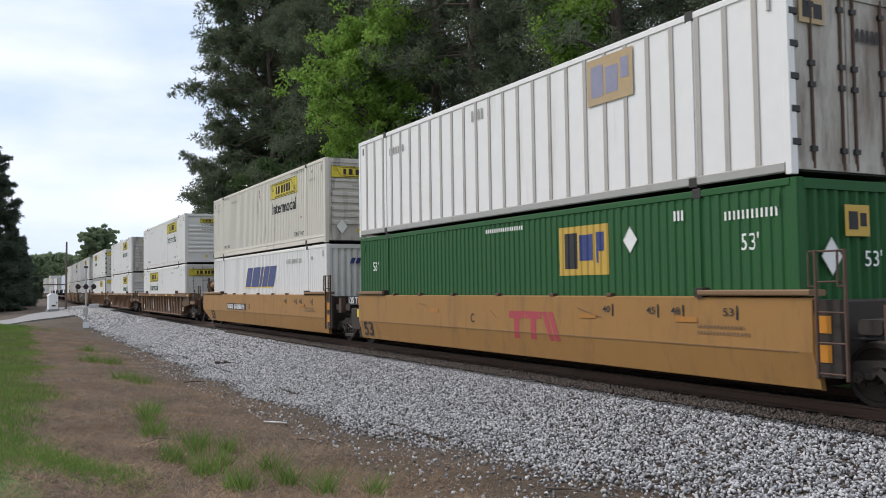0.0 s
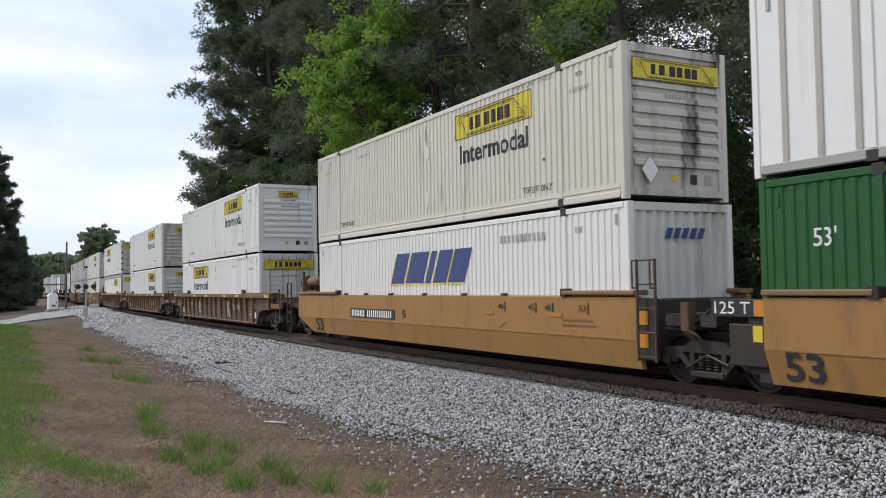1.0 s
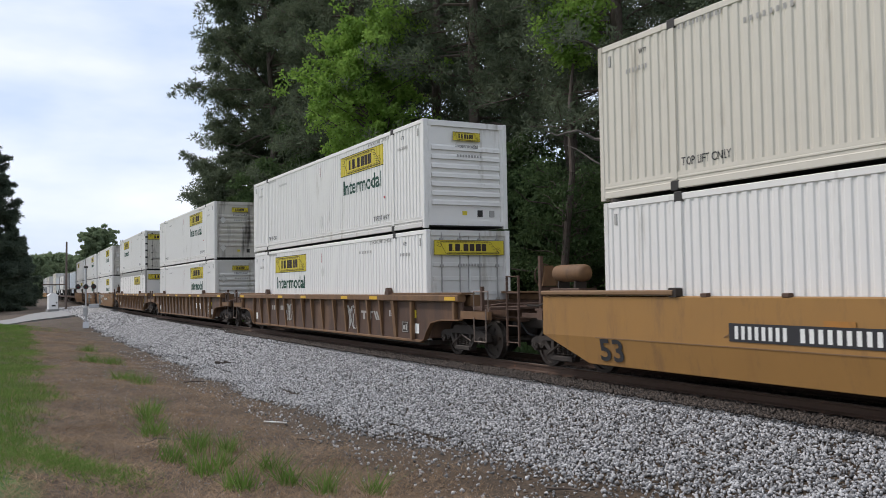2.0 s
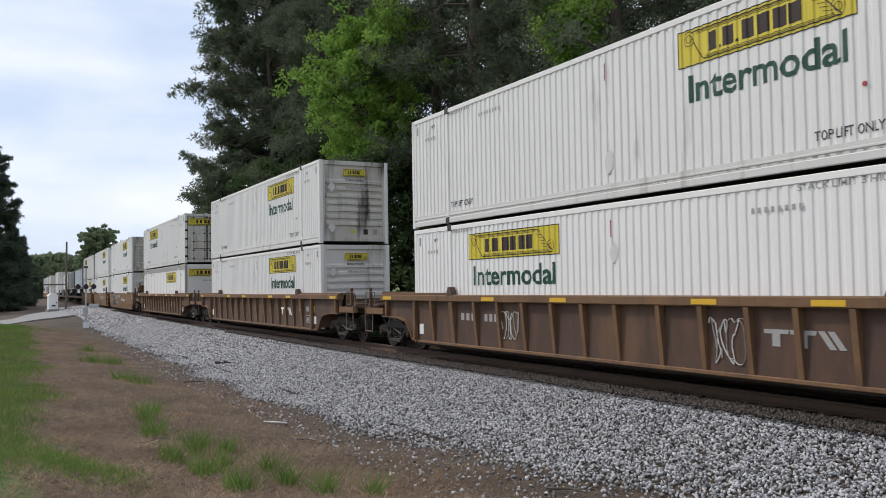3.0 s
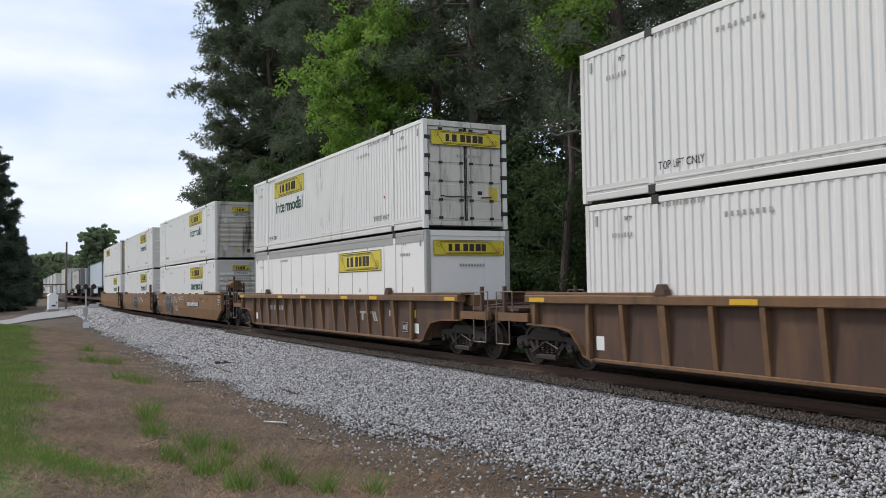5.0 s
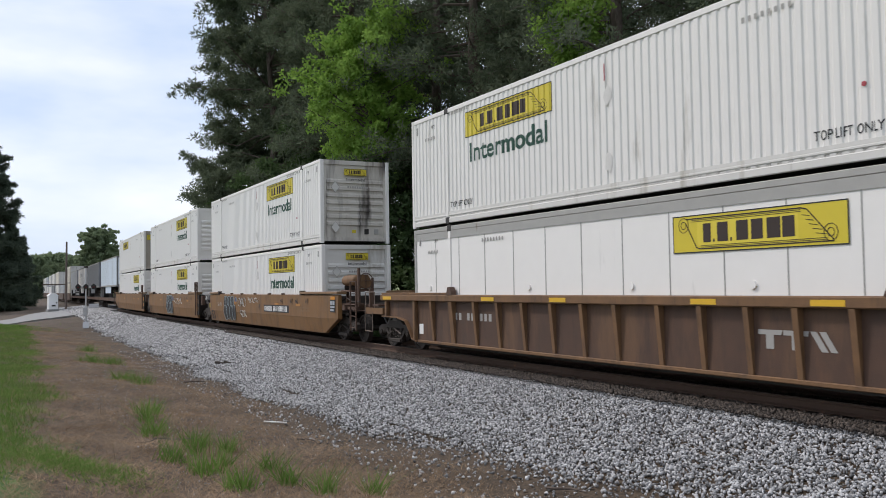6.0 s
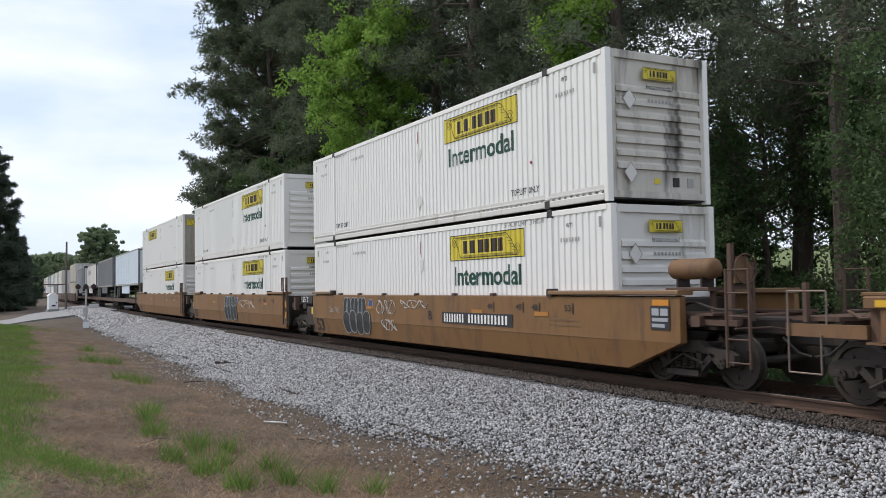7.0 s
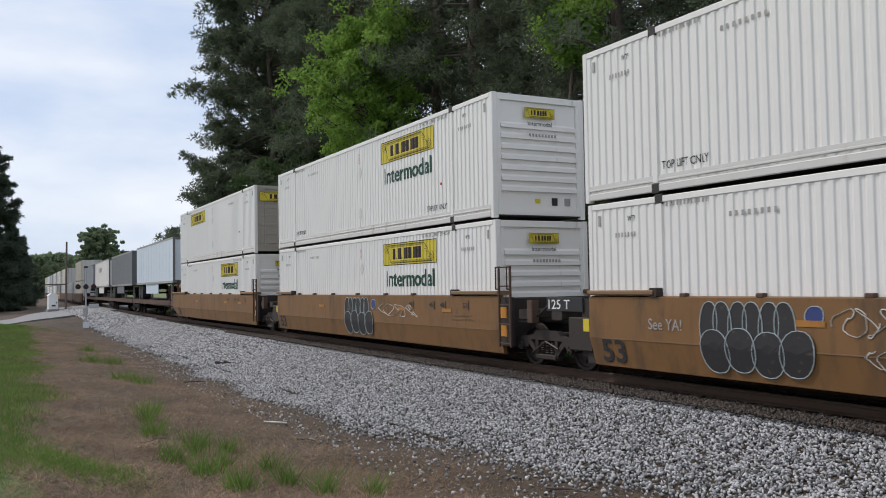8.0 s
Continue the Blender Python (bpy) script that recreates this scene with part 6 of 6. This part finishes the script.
def pine(x, y, h, bare, spread, seed, cards=22, size=0.34, lean=0.0, label="tall dark pine with a bare lower trunk", mat="needles", taper=0.0):
    """A pine: limbs in uneven tiers, each with flat sprays of needle tufts. taper: how much the crown narrows upwards."""
    rng = np.random.default_rng(seed)
    z = float(ground_z(np.array([x]), np.array([y]))[0]) - 0.1
    t = thing("pine_tree", label, "tree", "pines behind the track", at=pose(x, y, z))
    s = Shape()
    top = (lean * h, 0.02 * h * rng.normal(), h)
    r0 = 0.011 * h + 0.05
    trunk = limb_shape(s, (0, 0, 0), top, r0, 0.04, rng, 0.03, 9, 7)
    centres, radii = [], []
    n = int((h - bare) * 3.0)
    for i in range(n):
        f = (bare + (h - bare) * (i + rng.random()) / n) / h
        k = min(6, int(f * 7))
        base = trunk[k].lerp(trunk[k + 1], f * 7 - k)
        up = (f * h - bare) / (h - bare)
        shape = 1.0 - taper * up if taper else 0.30 + 0.72 * math.sin(math.pi * (0.16 + 0.70 * (1 - up)) * 0.66)
        reach = max(0.5, spread * shape * (0.62 + 0.5 * rng.random()))
        ang = rng.random() * 2 * math.pi
        end = base + Vector((math.cos(ang) * reach, math.sin(ang) * reach, reach * (0.02 + 0.35 * up + 0.16 * rng.normal())))
        limb_shape(s, base, end, 0.03 + 0.012 * reach, 0.015, rng, 0.15, 5, 3)
        for j in range(int(2 + reach * 1.1)):
            # a side twig with a spray of tufts
            g = 0.30 + 0.70 * (j + rng.random()) / int(2 + reach * 1.1)
            root = base.lerp(end, g)
            side = ang + rng.choice((-1, 1)) * (0.5 + 0.7 * rng.random())
            out = (0.5 + 0.22 * reach) * (0.6 + 0.6 * rng.random())
            tip = root + Vector((math.cos(side) * out, math.sin(side) * out, out * (0.15 + 0.3 * rng.normal())))
            s.rod(root, tip, 0.018, 3, 0.008)
            for m in range(4):
                q = root.lerp(tip, 0.25 + 0.27 * m) + Vector(rng.normal(size=3)) * 0.18
                centres.append(q)
                radii.append(0.30 + 0.25 * rng.random())
    part("trunk", s, "bark", t, "rough grey-brown trunk and limbs")
    v, f = needle_tufts(np.array(centres), np.array(radii), int(cards * 1.15), size * 0.86, size * 0.27, rng)
    part("crown", array_mesh("crown", v, f, M[mat]), mat, t, "dark crown of needle tufts")
    return t


def broadleaf(x, y, h, bare, spread, seed, mat="leaf_dark", cards=26, size=0.22, label="leafy dark green broadleaf tree", name="broadleaf_tree", squash=1.0, group="broadleaf trees"):
    rng = np.random.default_rng(seed)
    z = float(ground_z(np.array([x]), np.array([y]))[0]) - 0.1
    t = thing(name, label, "tree", group, at=pose(x, y, z))
    s = Shape()
    trunk = limb_shape(s, (0, 0, 0), (0.2 * rng.normal(), 0.2 * rng.normal(), h * 0.92), 0.010 * h + 0.04, 0.03, rng, 0.06, 8, 6)
    centres, radii = [], []
    n = int(16 + h * 3)
    for i in range(n):
        f = (bare + (h * 0.92 - bare) * (i / n)) / h / 0.92
        k = min(5, int(f * 6))
        base = trunk[k].lerp(trunk[k + 1], min(1, f * 6 - k))
        up = i / n
        reach = spread * (0.45 + 0.65 * math.sin(math.pi * (0.2 + 0.72 * up))) * (0.5 + 0.6 * rng.random())
        ang = i * 2.4 + rng.random()
        end = base + Vector((math.cos(ang) * reach, math.sin(ang) * reach * squash, reach * (0.2 + 0.5 * rng.random())))
        limb_shape(s, base, end, 0.02 + 0.012 * reach, 0.012, rng, 0.2, 5, 3)
        for j in range(int(4 + reach * 2.4)):
            g = 0.3 + 0.75 * rng.random()
            q = base.lerp(end, g) + Vector(rng.normal(size=3)) * (0.12 if mat == "leaf_bright" else 0.2) * reach
            centres.append(q)
            radii.append((0.30 if mat == "leaf_bright" else 0.35) + 0.40 * rng.random())
    part("trunk", s, "bark", t, "grey-brown trunk and limbs")
    v, f = leaf_cards(np.array(centres), np.array(radii), cards, size * (1.0 if mat == "leaf_bright" else 1.15), size * 0.62, rng, 0.4, mat != "leaf_bright")
    part("crown", array_mesh("crown", v, f, M[mat]), mat, t)
    return t


def build_woods():
    rnd = random.Random(21)
    # the edge of the pine wood, which stands out against the sky
    pine(-71.5, 20.4, 33, 5.0, 6.6, 301, 60, 0.34, 0.0, taper=0.80)
    pine(-66, 23.5, 35, 7, 6.2, 302, 44, 0.36)
    pine(-62.5, 19.5, 32, 5.5, 6.2, 304, 48, 0.34)
    pine(-53, 22, 33, 7, 5.6, 305, 30, 0.32)
    pine(-47.5, 20.0, 31, 6, 5.0, 306, 30, 0.30)
    pine(-41.5, 22.5, 31, 7, 5.2, 307, 27, 0.30)
    pine(-35.5, 20.5, 30, 7.5, 4.8, 308, 30, 0.27)
    pine(-30, 23.0, 30, 6.5, 4.8, 309, 27, 0.27)
    pine(-24.5, 20.0, 28, 8.5, 4.4, 310, 30, 0.24, 0.01)
    pine(-20.6, 25, 29, 7, 4.6, 311, 22, 0.26)
    pine(-16.2, 21.5, 27, 7.5, 4.2, 312, 26, 0.24)
    pine(-12.5, 24.5, 27, 7, 4.4, 313, 20, 0.26)
    for i in range(8):
        x = -93 + i * 7.0 + rnd.uniform(-1.5, 1.5)
        pine(x, 31 + rnd.uniform(-2.0, 4), rnd.uniform(28, 34), rnd.uniform(7, 10), 4.8, 400 + i, 13, 0.46)
    for i, (x, y) in enumerate(((-38, 31), (-31.5, 33), (-25.5, 34))):
        pine(x, y, 30, 9 + i % 2, 4.6, 420 + i, 11, 0.40)
    broadleaf(-39.2, 17.0, 16.6, 7.0, 3.0, 77, "leaf_bright", 60, 0.19, "fresh bright green broadleaf tree before dark pines")
    broadleaf(-25.2, 18.6, 13.6, 10.2, 1.3, 78, "leaf_bright", 30, 0.15, "slender bright green broadleaf tree among pines")
    for i, (x, y, h, s) in enumerate(((-26.5, 19.5, 7, 2.4), (-22, 21, 8, 2.6), (-20.2, 19, 5.0, 1.8), (-13.2, 21.5, 9.5, 2.6), (-11.2, 18.2, 8.5, 2.4), (-32, 20, 8, 2.8), (-37.5, 19, 9, 3.0), (-51, 18.6, 12, 3.2), (-57, 18, 11, 3.2), (-27, 25, 8, 3.0), (-29.0, 28.5, 9, 3.0), (-33, 27, 9, 3.4), (-64, 18.2, 10, 3.2), (-45.5, 18.2, 9, 2.8))):
        broadleaf(x, y, h, 0.8, s, 500 + i, "leaf_dark", 58 if x > -30 else 40, 0.085 if x > -30 else 0.2, "dark green leafy understorey tree behind the track")
    # low boughs over the gap to the pasture, and scrub along its foot
    for i, (x, y, h, b, w) in enumerate(((-20.4, 23.2, 9.5, 3.9, 2.6), (-21.6, 28.5, 10, 4.0, 2.8), (-24.6, 30.5, 10, 2.6, 2.6), (-19.2, 26.0, 10, 4.0, 2.6), (-17.6, 24.5, 9, 3.0, 2.2))):
        broadleaf(x, y, h, b, w, 570 + i, "leaf_dark", 30, 0.085, "dark green leafy tree with a bare lower trunk")
    for i, (x, y, h, w) in enumerate(((-18.2, 21.0, 2.2, 1.0), (-21.4, 22.4, 2.1, 1.0), (-16.9, 21.8, 2.5, 1.1), (-23.5, 27.0, 2.4, 1.3))):
        broadleaf(x, y, h, 0.1, w, 580 + i, "leaf_dark", 30, 0.085, "low leafy scrub at the wood's edge", "bush", group="scrub bushes")
    # thicket deeper in the wood
    for i, (x, y, h) in enumerate(((-27.8, 28, 8), (-31.5, 27, 8.5), (-36, 28, 9), (-41, 27, 9), (-46, 28, 9), (-18.2, 28, 7.5), (-15.8, 28, 7.5), (-23.0, 22.5, 6), (-25.5, 23, 7), (-34, 33, 10), (-34.5, 36, 10), (-17.5, 36, 4.5))):
        broadleaf(x, y, h, 0.3, 2.7, 540 + i, "leaf_dark", 24 if x < -30 else 40, 0.24 if x < -30 else 0.12, "dense shaded thicket tree deep in the wood")
    # across the crossing
    for i, (x, y, h, s) in enumerate(((-128, -2.4, 24, 6.0), (-142, 1.4, 23, 6.6), (-156, 4.0, 15, 4.4), (-146, -5, 25, 6.0), (-172, 5.4, 13, 3.4), (-190, 7.4, 12, 3.2))):
        pine(x, y, h, 0.6, s, 600 + i, 52, 0.50, label="dark pine beyond the level crossing", mat="far_needles", taper=0.80)
    # far crowns wear the paled green that stands for haze
    broadleaf(-228, 26.4, 18.0, 3.5, 4.6, 88, "hazed_leaf", 100, 0.40, "round-headed tree standing alone against the sky")
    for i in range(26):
        broadleaf(-320 - rnd.uniform(0, 60), 12 + i * 1.6 + rnd.uniform(-1, 1), rnd.uniform(12.5, 15.5), 0.5, 5.0, 700 + i, "hazed_leaf", 14, 1.1, "far broadleaf tree along the horizon")


build_woods()


def dead_trunk():
    rng = np.random.default_rng(9)
    t = thing("dead_tree", "leaning bare grey trunk with a long dead branch", "tree", at=pose(-20.8, 17.4, -0.6))
    s = Shape()
    limb_shape(s, (0.6, 0, 0), (-0.9, 0.1, 8.2), 0.20, 0.11, rng, 0.02, 9, 6)
    limb_shape(s, (-0.85, 0.1, 6.9), (-3.1, -0.6, 7.5), 0.06, 0.02, rng, 0.12, 6, 5)
    limb_shape(s, (-0.8, 0.1, 6.0), (-2.2, -0.4, 6.9), 0.04, 0.015, rng, 0.12, 6, 4)
    part("trunk", s, "dead_bark", t)


dead_trunk()


def pasture_fence():
    f = thing("fence", "low wire pasture fence on timber posts", "fence", at=pose(0, 0, 0))
    for i in range(22):
        x = -60 + i * 3.0
        z = float(ground_z(np.array([x]), np.array([50.0]))[0])
        part("post", Shape().rod((x, 50, z - 0.2), (x, 50, z + 1.3), 0.07, 8), "pole", f)
    for h in (0.5, 0.85, 1.2):
        z = float(ground_z(np.array([-30.0]), np.array([50.0]))[0])
        part("wire", Shape().rod((-60, 50, z + h), (3, 50, z + h), 0.012, 4), "steel", f)


pasture_fence()


# ---- grass and litter ----
def blades(name, xs, ys, height, width, mat, seed, label, lay=0.35, category="grass", flat=True):
    rng = np.random.default_rng(seed)
    n = len(xs)
    z = ground_z(xs, ys)
    a = rng.random(n) * 2 * np.pi
    h = height * (0.5 + 0.9 * rng.random(n))
    tilt = rng.normal(size=(n, 2)) * lay * h[:, None]
    side = np.stack([np.cos(a), np.sin(a), 0 * a], -1) * (width * (0.6 + 0.8 * rng.random(n)))[:, None]
    p = np.stack([xs, ys, z - 0.01], -1)
    mid = p + np.stack([tilt[:, 0] * 0.4, tilt[:, 1] * 0.4, h * 0.6], -1)
    tip = p + np.stack([tilt[:, 0] * 1.2, tilt[:, 1] * 1.2, np.maximum(h * (1.0 - 0.6 * lay), 0.02)], -1)
    if flat:
        v = np.stack([p - side * 1.3, p + side * 1.3, tip], 1).reshape(-1, 3)
        f = np.arange(3 * n).reshape(-1, 3)
    else:
        v = np.stack([p - side, p + side, mid + side * 0.8, tip, mid - side * 0.8], 1).reshape(-1, 3)
        f = np.arange(5 * n).reshape(-1, 5)
    return tagged(new(name, array_mesh(name, v, f, M[mat])), label, category, kind="stuff")


def build_grass():
    rng = np.random.default_rng(4)
    # turf on the camera's side
    n = 150000
    x = -9 - 60 * rng.random(n) ** 1.7
    y = -2.6 + 5.4 * rng.random(n)
    keep = y < np.interp(x, [-60, -20, -16, -13, -9], [2.9, 1.25, 0.75, 0.1, -0.2]) + 0.18 * np.sin(x * 0.8) + 0.14 * np.sin(x * 2.1 + 1) + rng.normal(size=n) * 0.22
    blades("grass", x[keep], y[keep], 0.13, 0.006, "grass", 1, "short green verge grass")
    # dead grass mat
    n = 170000
    x = -7.5 - 60 * rng.random(n) ** 1.8
    y = 0.2 + 6.2 * rng.random(n)
    keep = y < 5.4 + 0.5 * np.sin(x * 0.5) + rng.normal(size=n) * 0.7 - np.maximum(0, 10.5 + x) * 0.3
    blades("dead_grass", x[keep], y[keep], 0.13, 0.004, "straw", 2, "flattened dry dead grass", 0.9)
    # green weeds in loose patches
    spots = [(-15.2, 2.6, 0.26), (-14.2, 3.1, 0.24), (-13.6, 3.45, 0.16), (-12.7, 2.45, 0.24), (-11.6, 2.65, 0.26), (-10.5, 2.8, 0.26), (-11.9, 3.6, 0.16), (-10.7, 3.45, 0.18), (-10.0, 3.7, 0.18), (-9.9, 4.3, 0.12), (-33.4, 3.6, 0.5), (-31.8, 4.1, 0.4), (-26.1, 3.7, 0.4), (-24.6, 3.9, 0.3), (-17.9, 3.0, 0.3), (-16.9, 2.8, 0.2), (-40.0, 4.2, 0.4), (-13.4, 2.9, 0.14), (-12.2, 3.0, 0.14)]
    x = np.concatenate([a + rng.normal(size=int(330 * r) + 30) * r * 0.55 for a, b, r in spots])
    y = np.concatenate([b + rng.normal(size=int(330 * r) + 30) * r * 0.42 for a, b, r in spots])
    blades("weeds", x, y, 0.38, 0.0065, "grass", 3, "loose tufts of green weeds in dry grass", 0.36, "weeds")
    # a low patch of turf on the soil
    n = 4200
    x = -12.6 + rng.normal(size=n) * 0.75
    y = 0.95 + 0.45 * (x + 12.6) + rng.normal(size=n) * 0.26
    blades("grass", x, y, 0.10, 0.006, "grass", 8, "low patch of green turf in dry grass", 0.5)
    # pale dead stalks among the weeds
    x = np.concatenate([a + rng.normal(size=26) * r * 2.0 for a, b, r in spots])
    y = np.concatenate([b + rng.normal(size=26) * r * 1.4 for a, b, r in spots])
    blades("dead_grass", x, y, 0.36, 0.004, "straw", 9, "upright pale dead stalks among weeds", 0.3)
    n = 9000
    x = -60 - np.abs(rng.normal(size=n)) * 7
    y = 0.5 + rng.normal(size=n) * 1.6
    blades("grass", x, y, 0.14, 0.012, "grass", 6, "rough grass beside the crossing road")
    n = 22000
    x = rng.uniform(-95, -4, n)
    y = 16.0 + np.abs(rng.normal(size=n)) * 1.6
    blades("weeds", x, y, 0.75, 0.03, "leaf_dark", 7, "rank green growth along the wood's edge", 0.4, "weeds")


build_grass()


def lie(name, label, category, x, y, length, r, turn, mat):
    """A stick or splinter on the ground."""
    rng = np.random.default_rng(int(abs(x * 100)))
    z = float(ground_z(np.array([x]), np.array([y]))[0]) + 0.05
    s = Shape()
    limb_shape(s, (-length / 2, 0, 0), (length / 2, 0, 0.03), r, r * 0.5, rng, 0.1, 6, 5)
    o = part(name, s, mat, at=pose(x, y, z, 0, 0, turn))
    return tagged(o, label, category)


lie("stick", "dark fallen stick on the ballast foot", "stick", -9.1, 6.6, 0.6, 0.022, 20, "bark")
lie("stick", "dark splintered tie piece on grey ballast", "stick", -29.7, 7.45, 1.2, 0.05, 18, "tie")
lie("stick", "thin dead stem lying in dry grass", "stick", -14.2, 2.6, 0.9, 0.01, 70, "dead_bark")
lie("stick", "dark stick on bare soil", "stick", -25.0, 5.4, 0.7, 0.03, 40, "bark")
lie("stick", "dark stick on bare soil", "stick", -14.0, 4.9, 0.8, 0.012, 10, "bark")


def litter():
    z = float(ground_z(np.array([-16.5]), np.array([5.1]))[0]) + 0.04
    tagged(part("litter", Shape().box(-0.22, 0.22, -0.025, 0.025, 0, 0.02, 0.006), "white_ink", at=pose(-16.5, 5.1, z, 0, 4, 62)), "white plastic strip lying on bare soil", "litter")


litter()


# ---- what moves ----
def motions():
    times = [0.5 * i for i in range(17)]
    for ob, lead, lift in MOVING:
        rows = []
        for t in times:
            middle = lead - LONG / 2 + SPEED * t
            rows.append((t, on_track(middle) @ pose(LONG / 2, 0, lift)))
        walk(ob, rows)
    for w in SPINNING:
        place = w.matrix_basis.translation.copy()
        rows = []
        for i in range(241):
            turn = math.degrees(SPEED * i / FPS / WHEEL) % 360
            rows.append((i / FPS, Matrix.Translation(place) @ Matrix.Rotation(radians(turn), 4, "Y")))
        walk(w, rows)


motions()
